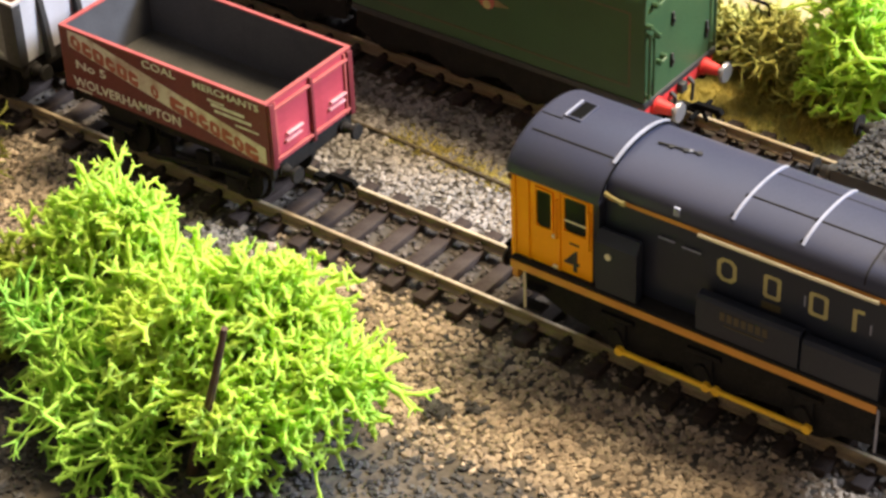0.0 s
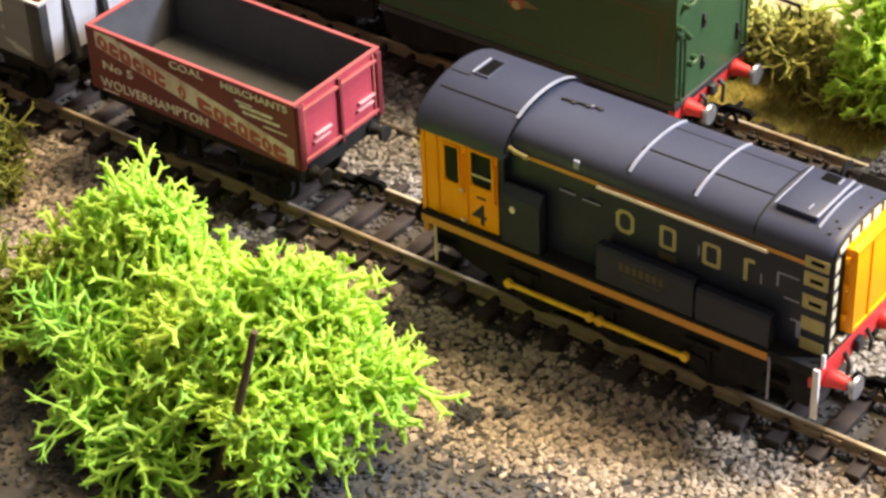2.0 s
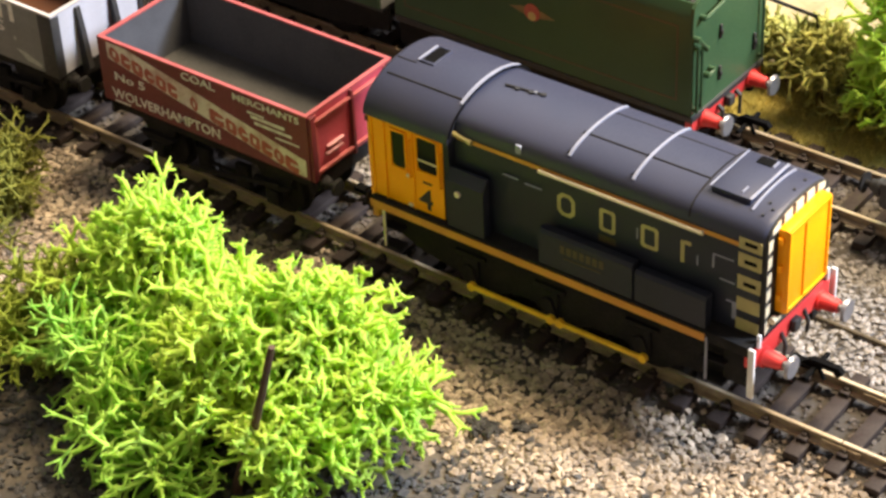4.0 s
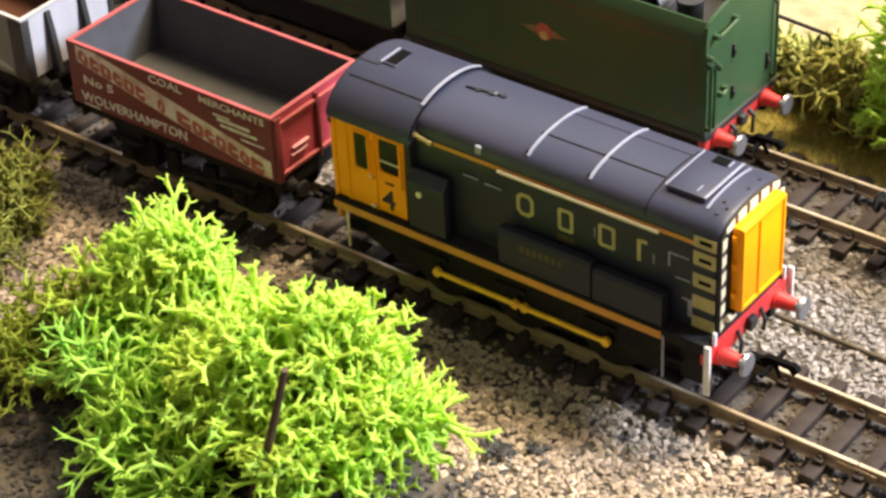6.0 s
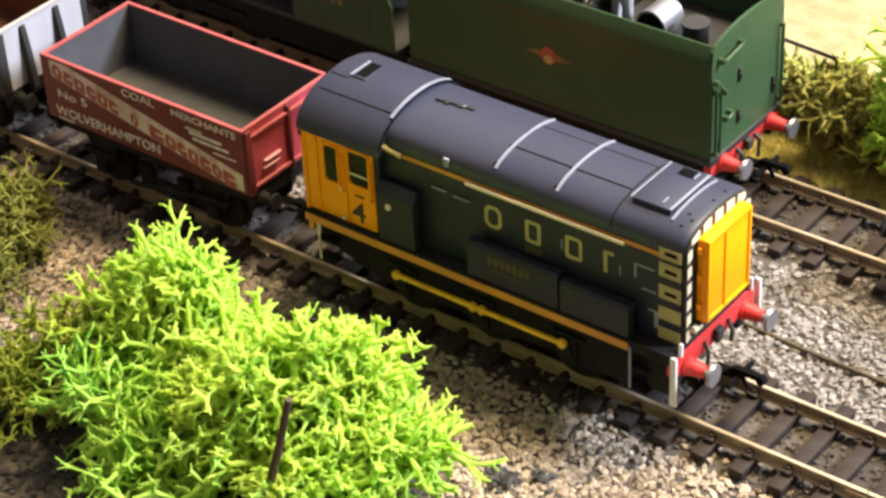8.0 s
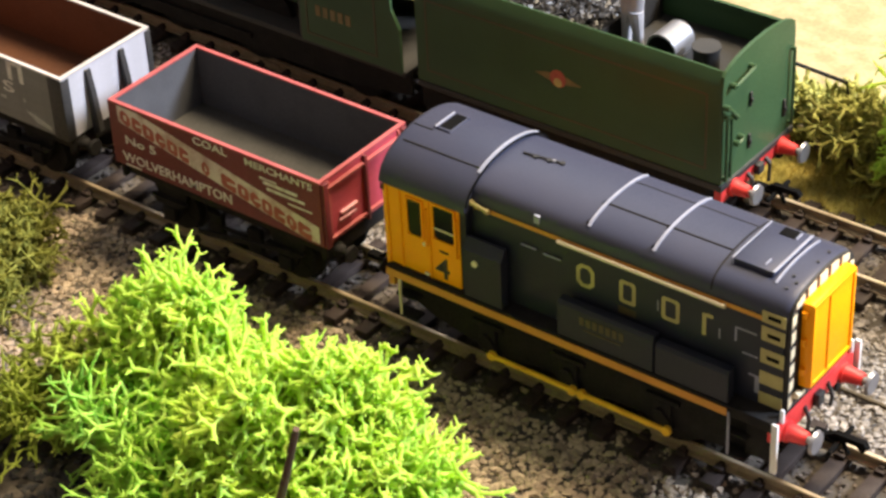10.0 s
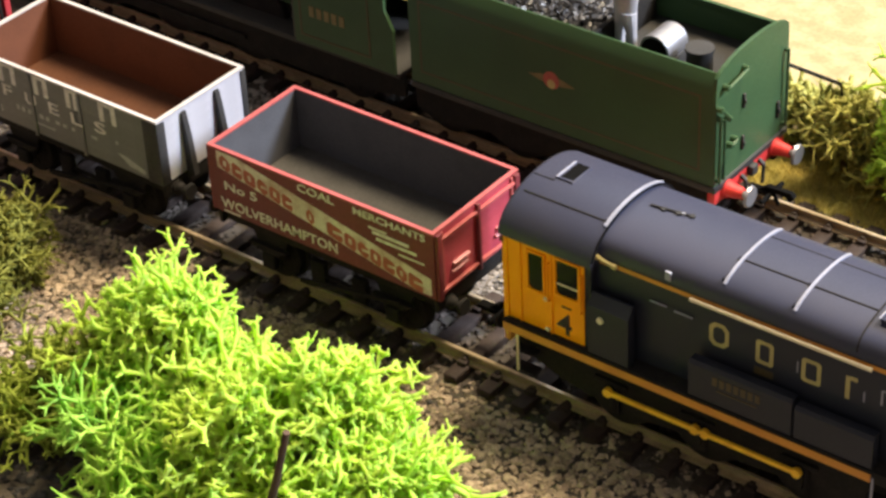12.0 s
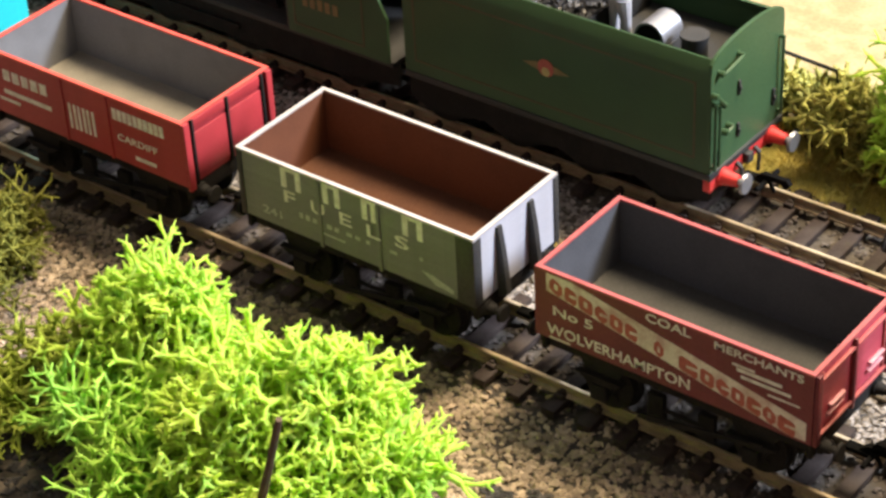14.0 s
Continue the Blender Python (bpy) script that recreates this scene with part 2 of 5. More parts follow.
def mesh_object(name, verts, faces, mat, parent=None, smooth=False):
    me = bpy.data.meshes.new(name)
    me.from_pydata((np.asarray(verts) * M).tolist(), [], faces)
    me.materials.append(mat)
    if smooth:
        me.polygons.foreach_set("use_smooth", [True] * len(me.polygons))
    me.update()
    ob = new(name, me)
    ob.parent = parent
    return ob


def lettering(name, text, x0, x1, z0, z1, y, mat, parent, depth=0.12, label=""):
    """Words in the built-in font, fitted into a rectangle on a side that faces the camera's side."""
    cu = bpy.data.curves.new("words", "FONT")
    cu.body, cu.size, cu.extrude, cu.resolution_u = text, 1.0, 0.01, 3
    cu.offset = 0.012
    tmp = new("words", cu)
    dg = bpy.context.evaluated_depsgraph_get()
    me = bpy.data.meshes.new_from_object(tmp.evaluated_get(dg))
    bpy.data.objects.remove(tmp)
    co = np.array([v.co[:] for v in me.vertices])
    lo, hi = co.min(0), co.max(0)
    out = np.empty_like(co)
    out[:, 0] = x0 + (co[:, 0] - lo[0]) / (hi[0] - lo[0]) * (x1 - x0)
    out[:, 2] = z0 + (co[:, 1] - lo[1]) / (hi[1] - lo[1]) * (z1 - z0)
    out[:, 1] = y - (co[:, 2] - lo[2]) / (hi[2] - lo[2]) * depth
    me.vertices.foreach_set("co", (out * M).ravel())
    me.update()
    me.materials.clear()
    me.materials.append(mat)
    ob = new(name, me)
    ob.parent = parent
    return tagged(ob, label)

# ---- setting: hall, baseboard ground, ballast ----
BOARD = -9.0


def build_hall():
    t = 60.0
    for name, b, mat in (("floor", (-1950, 1950, -1500, 2150, -960, -900), floor_board_mat),
                         ("wall_north", (-1950, 1950, 2150, 2150 + t, -900, 2100), wall_paint_mat),
                         ("wall_south", (-1950, 1950, -1500 - t, -1500, -900, 2100), wall_paint_mat),
                         ("wall_east", (1950, 1950 + t, -1500, 2150, -900, 2100), wall_paint_mat),
                         ("wall_west", (-1950 - t, -1950, -1500, 2150, -900, 2100), wall_paint_mat),
                         ("ceiling", (-1950, 1950, -1500, 2150, 2100, 2100 + t), ceiling_paint_mat)):
        bm = bmesh.new()
        box(bm, *b)
        part(name, bm, mat, None, smooth=0)
        tagged(bpy.data.objects[name], "plain painted %s of the hall" % name.split("_")[0], name.split("_")[0], kind="structure")


def ground_height(x, y):
    h = -4.9 + 0.7 * noise.noise((x / 30, y / 30, 0)) + 0.25 * noise.noise((x / 6, y / 6, 4))
    if y > 88:
        h += 3.0 * min((y - 88) / 40, 1.0) ** 1.5
    return h


def build_ground():
    xs = np.concatenate([np.arange(-660, -360, 60.0), np.arange(-360, 160, 3.0), np.arange(160, 521, 60.0)])
    ys = np.concatenate([np.arange(-141, 200, 3.0), np.arange(200, 441, 60.0)])
    v = [(x, y, ground_height(x, y)) for y in ys for x in xs]
    k = len(xs)
    f = [(j * k + i, j * k + i + 1, (j + 1) * k + i + 1, (j + 1) * k + i) for j in range(len(ys) - 1) for i in range(k - 1)]
    ob = mesh_object("ground", v, f, soil_mat, smooth=True)
    ob.data.materials.append(straw_mat)
    ob.data.materials.append(ochre_mat)
    idx = []
    for j in range(len(ys) - 1):
        for i in range(k - 1):
            y = ys[j] + 2.0 * noise.noise((xs[i] / 12, 0, 3))
            idx.append(1 if y > 112 else 2 if y > 86 else 0)
    ob.data.polygons.foreach_set("material_index", idx)
    tagged(ob, "brown scenic ground sheet with straw-coloured field behind the tracks", "ground", kind="structure")
    bm = bmesh.new()
    box(bm, -660, 520, -141, 440, -60, -8)
    tagged(part("baseboard", bm, floor_board_mat, None, smooth=0), "wooden baseboard under the model railway layout", "baseboard", kind="structure")
    bm = bmesh.new()
    for x in (-600, 460):
        for y in (-90, 390):
            box(bm, x - 30, x + 30, y - 30, y + 30, -900, -60)
    tagged(part("trestle", bm, floor_board_mat, None, smooth=0), "wooden trestle legs under the baseboard", "trestle", kind="structure")


def chips(name, spots, lo, hi, mat, label, flat=0.6):
    """Loose stone chips: each an uneven six-cornered block."""
    rng = np.random.default_rng(len(spots))
    base = np.array([(1, 0, 0), (0, 1, 0), (-1, 0, 0), (0, -1, 0), (0, 0, 1), (0, 0, -1)], float)
    tri = np.array([(0, 1, 4), (1, 2, 4), (2, 3, 4), (3, 0, 4), (1, 0, 5), (2, 1, 5), (3, 2, 5), (0, 3, 5)])
    n = len(spots)
    q = rng.normal(size=(n, 4))
    q /= np.linalg.norm(q, axis=1, keepdims=True)
    w, x, y, z = q.T
    rot = np.stack([1 - 2 * (y * y + z * z), 2 * (x * y - z * w), 2 * (x * z + y * w), 2 * (x * y + z * w), 1 - 2 * (x * x + z * z), 2 * (y * z - x * w),
                    2 * (x * z - y * w), 2 * (y * z + x * w), 1 - 2 * (x * x + y * y)], -1).reshape(n, 3, 3)
    size = rng.uniform(lo, hi, (n, 1, 1)) * rng.uniform(0.55, 1.25, (n, 1, 3))
    v = base[None] * size + rng.normal(0, 0.16, (n, 6, 3)) * size
    v = np.einsum("nij,nkj->nki", rot, v)
    v[:, :, 2] *= flat
    v += np.asarray(spots)[:, None, :]
    f = (tri[None] + 6 * np.arange(n)[:, None, None]).reshape(-1, 3)
    ob = mesh_object(name, v.reshape(-1, 3), f.tolist(), mat)
    return tagged(ob, label, "ballast", kind="stuff")


def build_ballast():
    rng = np.random.default_rng(5)

    def scatter(n, x0, x1, y0, y1, keep):
        out = []
        for x, y in zip(rng.uniform(x0, x1, n), rng.uniform(y0, y1, n)):
            if rng.random() < keep(x, y):
                out.append((x, y, ground_height(x, y) + rng.uniform(-0.1, 0.5)))
        return out

    def near(x, y):
        edge = -56 + 9 * noise.noise((x / 22, 1, 2)) + (0.28 * (x + 60) if x < -60 else 0.0)
        a = min(max((y - edge) / 8, 0), 1)
        return a * (0.15 if abs(y) < 16 else 1)

    chips("near_ballast", scatter(26000, -250, 130, -75, -8, near), 0.65, 1.35, stone_mat, "beige loose stone ballast beside the near track")

    def between(x, y):
        return 1.0 if y < 54 + 3 * noise.noise((x / 15, 0, 9)) else 0.35

    chips("pale_ballast", scatter(17000, -230, 140, 13, 60, between), 0.6, 1.25, pale_stone_mat, "pale grey stone ballast between the two tracks")
    chips("track_ballast", scatter(9000, -300, 140, -15, 15, lambda x, y: 0.75), 0.5, 1.0, track_stone_mat, "fine ballast lying between the sleepers")
    chips("far_track_ballast", scatter(6000, -140, 140, 56, 88, lambda x, y: 0.7), 0.5, 1.0, track_stone_mat, "ballast under the far track")

    def cinders(x, y):
        edge = -54 + 9 * noise.noise((x / 22, 1, 2)) + (0.28 * (x + 60) if x < -60 else 0.0)
        return 1.0 if y < edge + 3 else 0.05 if y < -20 else 0.0

    clods = [(rng.normal(6.5, 1.8), rng.normal(-42, 1.5), -4.2 + rng.uniform(0, 0.9)) for _ in range(40)] + [(rng.normal(13, 1.2), rng.normal(-38, 1.0), -4.2 + rng.uniform(0, 0.6)) for _ in range(16)]
    chips("cinders", scatter(12000, -200, 90, -112, -20, cinders) + clods, 0.5, 1.3, dark_stone_mat, "black cinders and dark soil round the bush")


# ---- tracks ----
GAUGE = 8.7


def rail_outline(y):
    return [(y - 1.25, -2.6), (y + 1.25, -2.6), (y + 1.25, -2.25), (y + 0.3, -1.9), (y + 0.3, -0.85), (y + 0.55, -0.6), (y + 0.55, -0.12), (y + 0.4, 0.0),
            (y - 0.4, 0.0), (y - 0.55, -0.12), (y - 0.55, -0.6), (y - 0.3, -0.85), (y - 0.3, -1.9), (y - 1.25, -2.25)]


def sleeper_mesh():
    bm = bmesh.new()
    box(bm, -1.75, 1.75, -15.2, 15.2, -4.6, -2.6, 0.15)
    for y in (-GAUGE, GAUGE):
        for s in (-1, 1):
            box(bm, -1.15, 1.15, y + s * 1.5 - 0.85, y + s * 1.5 + 0.85, -2.7, -1.55, 0.2)
            box(bm, -0.6, 0.6, y + s * 0.9 - 0.5, y + s * 0.9 + 0.5, -2.0, -1.05, 0.12)
    return finish(bm, sleeper_mat)


def build_track(y0, x0, x1, phase, joint, label):
    t = thing("track", 0, y0, 0, label, "railway track", "tracks")
    t["kind"] = "structure"
    for s in (-1, 1):
        for a, b in ((x0, joint - 0.15), (joint + 0.15, x1)):
            bm = bmesh.new()
            prism(bm, rail_outline(s * GAUGE), a, b)
            r = part("rail", bm, rail_mat, t, "weathered nickel silver rail", smooth=0)
            bm = bmesh.new()
            box(bm, a, b, s * GAUGE - 0.38, s * GAUGE + 0.38, 0.0, 0.03)
            part("rail_head", bm, rail_top_mat, r, "polished rail head", smooth=0)
        bm = bmesh.new()
        for k in (-1, 1):
            box(bm, joint - 4.5, joint + 4.5, s * GAUGE + k * 0.75 - 0.22, s * GAUGE + k * 0.75 + 0.22, -2.1, -0.75, 0.1)
        part("rail_joiner", bm, rail_mat, t, "folded metal rail joiner")
    me = sleeper_mesh()
    x = x0 + (phase - x0) % 9.1
    while x < x1 - 2:
        piece("sleeper", me, t, x, 0, 0)
        x += 9.1


def build_tracks():
    build_track(0.0, -420, 200, 44.6, 71.0, "model railway track with brown sleepers and dull bronze rails")
    build_track(71.0, -420, 200, 12.0, -150.0, "far model railway track beside the grass bank")


# ---- wheels, buffers, couplings ----
def wheelset(parent, x, r, half, name="wheelset"):
    """Two flanged wheels on an axle; the object turns about its own middle."""
    bm = bmesh.new()
    rod(bm, (0, -half - 3, 0), (0, half + 3, 0), 0.8, n=8)
    for s in (-1, 1):
        rod(bm, (0, s * (half - 0.6), 0), (0, s * (half + 1.4), 0), r, n=28)
        rod(bm, (0, s * (half - 1.3), 0), (0, s * (half - 0.6), 0), r + 0.9, n=28)
        for k in range(4):
            a = k * math.pi / 2
            c, d = math.cos(a) * r * 0.6, math.sin(a) * r * 0.6
            rod(bm, (c, s * (half + 1.35), d), (c, s * (half + 1.6), d), r * 0.17, n=8)
    ob = part(name, bm, grime_mat, parent, "dark spoked metal wheels on an axle")
    ob.location = (x * M, 0, r * M)
    return ob


def buffer(parent, x, y, z, way, mat, length=6.2, head_mat=steel_mat, k=1.0):
    bm = bmesh.new()
    rod(bm, (x, y, z), (x + way * 0.8, y, z), 2.3 * k, n=14)
    rod(bm, (x + way * 0.6, y, z), (x + way * (length - 2.2), y, z), 2.0 * k, 1.35 * k, n=14)
    b = part("buffer", bm, mat, parent)
    bm = bmesh.new()
    rod(bm, (x + way * (length - 2.4), y, z), (x + way * (length - 0.6), y, z), 0.8, n=10)
    rod(bm, (x + way * (length - 0.7), y, z), (x + way * length, y, z), 2.65 * k, 2.4 * k, n=20)
    part("buffer_head", bm, head_mat, b, "round metal buffer head")
    return b


def coupling(parent, x, way, z=8.6):
    """A wide tension-lock hook and bar."""
    bm = bmesh.new()
    box(bm, min(x, x + way * 6), max(x, x + way * 6), -1.2, 1.2, z - 0.8, z + 0.3, 0.2)
    box(bm, min(x + way * 5.6, x + way * 6.6), max(x + way * 5.6, x + way * 6.6), -5.0, 5.0, z - 0.5, z + 0.5, 0.2)
    slab(bm, [(x + way * 3, z + 0.4), (x + way * 5, z + 1.8), (x + way * 11.4, z + 2.0), (x + way * 12.4, z + 0.8), (x + way * 11.2, z - 0.6), (x + way * 10, z + 0.6), (x + way * 5, z + 0.6)], -0.7, 0.7)
    rod(bm, (x + way * 6.4, 0, z + 0.3), (x + way * 8.0, 0, z - 2.6), 0.5, n=8)
    return part("coupling", bm, soot_mat, parent, "black plastic hook coupling")


# ---- open wagons: local x from 0 (trailing end) to the length ----
def wagon(label, length, side_mat, end_mat, edge_mat, wall_mat, floor_mat, planks=7, top=33.8, half=15.0, posts=None, post_mat=None):
    w = thing("open_wagon", 0, 0, 0, label, "railway wagon", "goods train wagons")
    z0, th = 16.6, 0.85
    h = (top - 0.5 - z0) / planks
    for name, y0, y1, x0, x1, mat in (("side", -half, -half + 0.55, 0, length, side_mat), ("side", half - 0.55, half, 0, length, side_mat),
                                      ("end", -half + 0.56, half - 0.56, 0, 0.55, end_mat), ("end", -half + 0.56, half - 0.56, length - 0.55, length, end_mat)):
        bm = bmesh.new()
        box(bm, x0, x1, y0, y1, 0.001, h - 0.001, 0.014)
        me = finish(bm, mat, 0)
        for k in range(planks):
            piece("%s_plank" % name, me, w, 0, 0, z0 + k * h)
    # lining, floor and the top edging
    for name, b in (("side_lining", (0.56, length - 0.56, -half + 0.56, -half + th, z0, top - 0.5)), ("side_lining", (0.56, length - 0.56, half - th, half - 0.56, z0, top - 0.5)),
                    ("end_lining", (0.56, th, -half + th, half - th, z0, top - 0.5)), ("end_lining", (length - th, length - 0.56, -half + th, half - th, z0, top - 0.5))):
        bm = bmesh.new()
        box(bm, *b)
        part(name, bm, wall_mat, w, smooth=0)
    bm = bmesh.new()
    box(bm, th, length - th, -half + th, half - th, z0, z0 + 1.6)
    part("wagon_floor", bm, floor_mat, w, "dusty bare wagon floor", smooth=0)
    # edging in a paler tone that carries the light from above
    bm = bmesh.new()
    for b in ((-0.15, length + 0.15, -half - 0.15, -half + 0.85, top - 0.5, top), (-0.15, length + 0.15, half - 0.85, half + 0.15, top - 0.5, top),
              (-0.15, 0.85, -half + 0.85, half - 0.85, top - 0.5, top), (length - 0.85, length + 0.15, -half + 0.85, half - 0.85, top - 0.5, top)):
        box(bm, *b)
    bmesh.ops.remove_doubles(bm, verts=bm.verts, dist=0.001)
    part("top_edging", bm, edge_mat, w, "paler top edge, toned as if lit from above", smooth=0)
    # underframe
    for y in (-11.5, 11.5):
        bm = bmesh.new()
        box(bm, 1.2, length - 1.2, y - 1.2, y + 1.2, 12.6, 16.6, 0.2)
        part("solebar", bm, grime_mat, w)
    for x in (0.2, length - 1.4):
        bm = bmesh.new()
        box(bm, x, x + 1.2, -14.2, 14.2, 12.4, 16.6, 0.2)
        part("headstock", bm, grime_mat, w)
    axles = (length / 2 - 18.0, length / 2 + 18.0)
    for x in axles:
        for s in (-1, 1):
            bm = bmesh.new()
            y0, y1 = sorted((s * 11.6, s * 12.3))
            slab(bm, [(x - 5.5, 13), (x + 5.5, 13), (x + 2.0, 5.0), (x - 2.0, 5.0)], y0, y1)
            y0, y1 = sorted((s * 12.3, s * 14.0))
            box(bm, x - 1.9, x + 1.9, y0, y1, 4.2, 8.2, 0.4)
            for k in range(3):
                box(bm, x - 5.5 + k, x + 5.5 - k, s * 13 - 0.7, s * 13 + 0.7, 9.6 - k * 0.55, 10.1 - k * 0.55)
            part("axle_guard", bm, grime_mat, w)
    bm = bmesh.new()
    slab(bm, [(length / 2 - 8, 5.2), (length / 2 - 5, 5.2), (length / 2 + 21, 10.4), (length / 2 + 21, 11.2), (length / 2 - 8, 6.2)], -14.6, -14.1)
    part("brake_lever", bm, grime_mat, w)
    for s in (-1, 1):
        bm = bmesh.new()
        box(bm, length / 2 - 8, length / 2 - 4, s * 10 - 0.8, s * 10 + 0.8, 2.5, 9, 0.3)
        box(bm, length / 2 + 4, length / 2 + 8, s * 10 - 0.8, s * 10 + 0.8, 2.5, 9, 0.3)
        rod(bm, (length / 2 - 5, s * 10, 5.5), (length / 2 + 5, s * 10, 5.5), 0.5)
        part("brake_gear", bm, grime_mat, w)
    for y in (-10.8, 10.8):
        buffer(w, length - 0.2, y, 14.0, 1, grime_mat, 4.6, grime_mat, 0.8)
        buffer(w, 0.2, y, 14.0, -1, grime_mat, 4.6, grime_mat, 0.8)
    coupling(w, length, 1, 7.0)
    coupling(w, 0, -1, 7.0)
    wheels = [wheelset(w, x, 6.0, GAUGE - 0.4) for x in axles]
    if posts:
        for x0, x1 in ((length, length + 0.9), (-0.9, 0)):
            for y, wide, z_top in posts:
                bm = bmesh.new()
                box(bm, x0, x1, y - wide / 2, y + wide / 2, z0 - 0.4, z_top, 0.12)
                part("end_post", bm, post_mat, w)
    return w, wheels


def bars(name, rows, y, mat, parent, label="", depth=0.1):
    """Plain flat bars (x0, x1, z0, z1) on a side."""
    for x0, x1, z0, z1 in rows:
        bm = bmesh.new()
        box(bm, x0, x1, y - depth, y, z0, z1)
        part(name, bm, mat, parent, label, smooth=0)


def coal_wagon():
    w, wheels = wagon("maroon open coal wagon with worn cream lettering and slate inside", 63.8, maroon_mat, lit_crimson_end_mat, lit_pink_edge_mat, dark_inside_mat, dust_floor_mat,
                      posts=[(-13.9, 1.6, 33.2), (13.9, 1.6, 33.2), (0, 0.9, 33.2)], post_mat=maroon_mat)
    y = -15.0
    # slanting cream band with plain shapes for the trader's name
    bm = bmesh.new()
    slab(bm, [(2.4, 32.9), (8.6, 32.9), (62.6, 21.6), (62.6, 17.2), (58.5, 17.2), (2.4, 28.6)], y - 0.06, y)
    band = part("painted_band", bm, band_mat, w, "slanting worn cream painted band", smooth=0)
    for k, (x, wide) in enumerate(((3.2, 3.2), (6.9, 2.9), (10.3, 3.4), (14.2, 3.0), (17.8, 3.1), (21.4, 2.9), (28.2, 2.3), (34.0, 4.4), (38.9, 3.2), (42.6, 3.0), (46.0, 3.0), (49.5, 3.2), (53.1, 2.9), (56.4, 3.9))):
        zc = 30.5 - (x - 3.0) * 0.205
        fall = 0.205 * wide
        bm = bmesh.new()
        c = 0.55 if k % 3 else 0.95
        slab(bm, [(x + c, zc + 1.75), (x + wide - c, zc + 1.75 - fall), (x + wide, zc + 1.75 - c - fall), (x + wide, zc - 1.75 + c - fall), (x + wide - c, zc - 1.75 - fall), (x + c, zc - 1.75), (x, zc - 1.75 + c), (x, zc + 1.75 - c)], y - 0.1, y - 0.06)
        shape = part("name_shape", bm, band_red_mat, band, smooth=0)
        if k % 2 == 0:
            bm = bmesh.new()
            slab(bm, [(x + wide * 0.38, zc + 0.6), (x + wide * 0.64, zc + 0.4), (x + wide * 0.64, zc - 1.0), (x + wide * 0.38, zc - 0.8)], y - 0.14, y - 0.1)
        else:
            bm = bmesh.new()
            box(bm, x + wide * 0.4, x + wide, y - 0.14, y - 0.1, zc - 0.35 - fall / 2, zc + 0.35 - fall / 2)
        part("shape_hollow", bm, band_mat, w, smooth=0)
    lettering("painted_word", "COAL", 26.2, 36.6, 30.9, 32.9, y, letter_mat, w, label="cream painted word COAL")
    lettering("painted_word", "MERCHANTS", 42.0, 61.6, 30.8, 32.6, y, letter_mat, w, label="cream painted word MERCHANTS")
    lettering("painted_word", "No 5", 4.0, 13.6, 23.1, 25.3, y, letter_mat, w, label="cream painted number 5")
    lettering("painted_word", "WOLVERHAMPTON", 2.4, 36.6, 18.0, 20.6, y, letter_mat, w, label="cream painted word WOLVERHAMPTON")
    bars("small_writing", [(3, 8, 16.9, 17.3), (47, 57, 27.6, 28.4), (48, 59, 26.2, 26.9), (46, 51, 28.7, 29.2), (54, 61, 24.6, 25.0)], y, letter_mat, w)
    # end door ironwork: two rails across, a middle strap and bright grab bars on each half
    for z, mat in ((30.9, lit_pink_edge_mat), (17.6, lit_pink_edge_mat)):
        bm = bmesh.new()
        box(bm, 63.8, 64.6, -14.6, 14.6, z, z + 0.8, 0.15)
        part("end_rail", bm, mat, w)
    for y0, y1 in ((-9.8, -4.2), (5.8, 11.4)):
        for z in (21.0, 22.6):
            bm = bmesh.new()
            box(bm, 63.8, 64.7, y0 + (z - 21) * 0.4, y1 + (z - 21) * 0.4, z, z + 0.6, 0.15)
            part("grab_bar", bm, pale_pink_mat, w, "pale pink grab bar")
    for yy in (-12.4, 12.4):
        bm = bmesh.new()
        box(bm, 63.8, 64.3, yy - 0.3, yy + 0.3, 16.8, 33.0, 0.1)
        part("end_strap", bm, lit_pink_edge_mat, w)
    return w, wheels


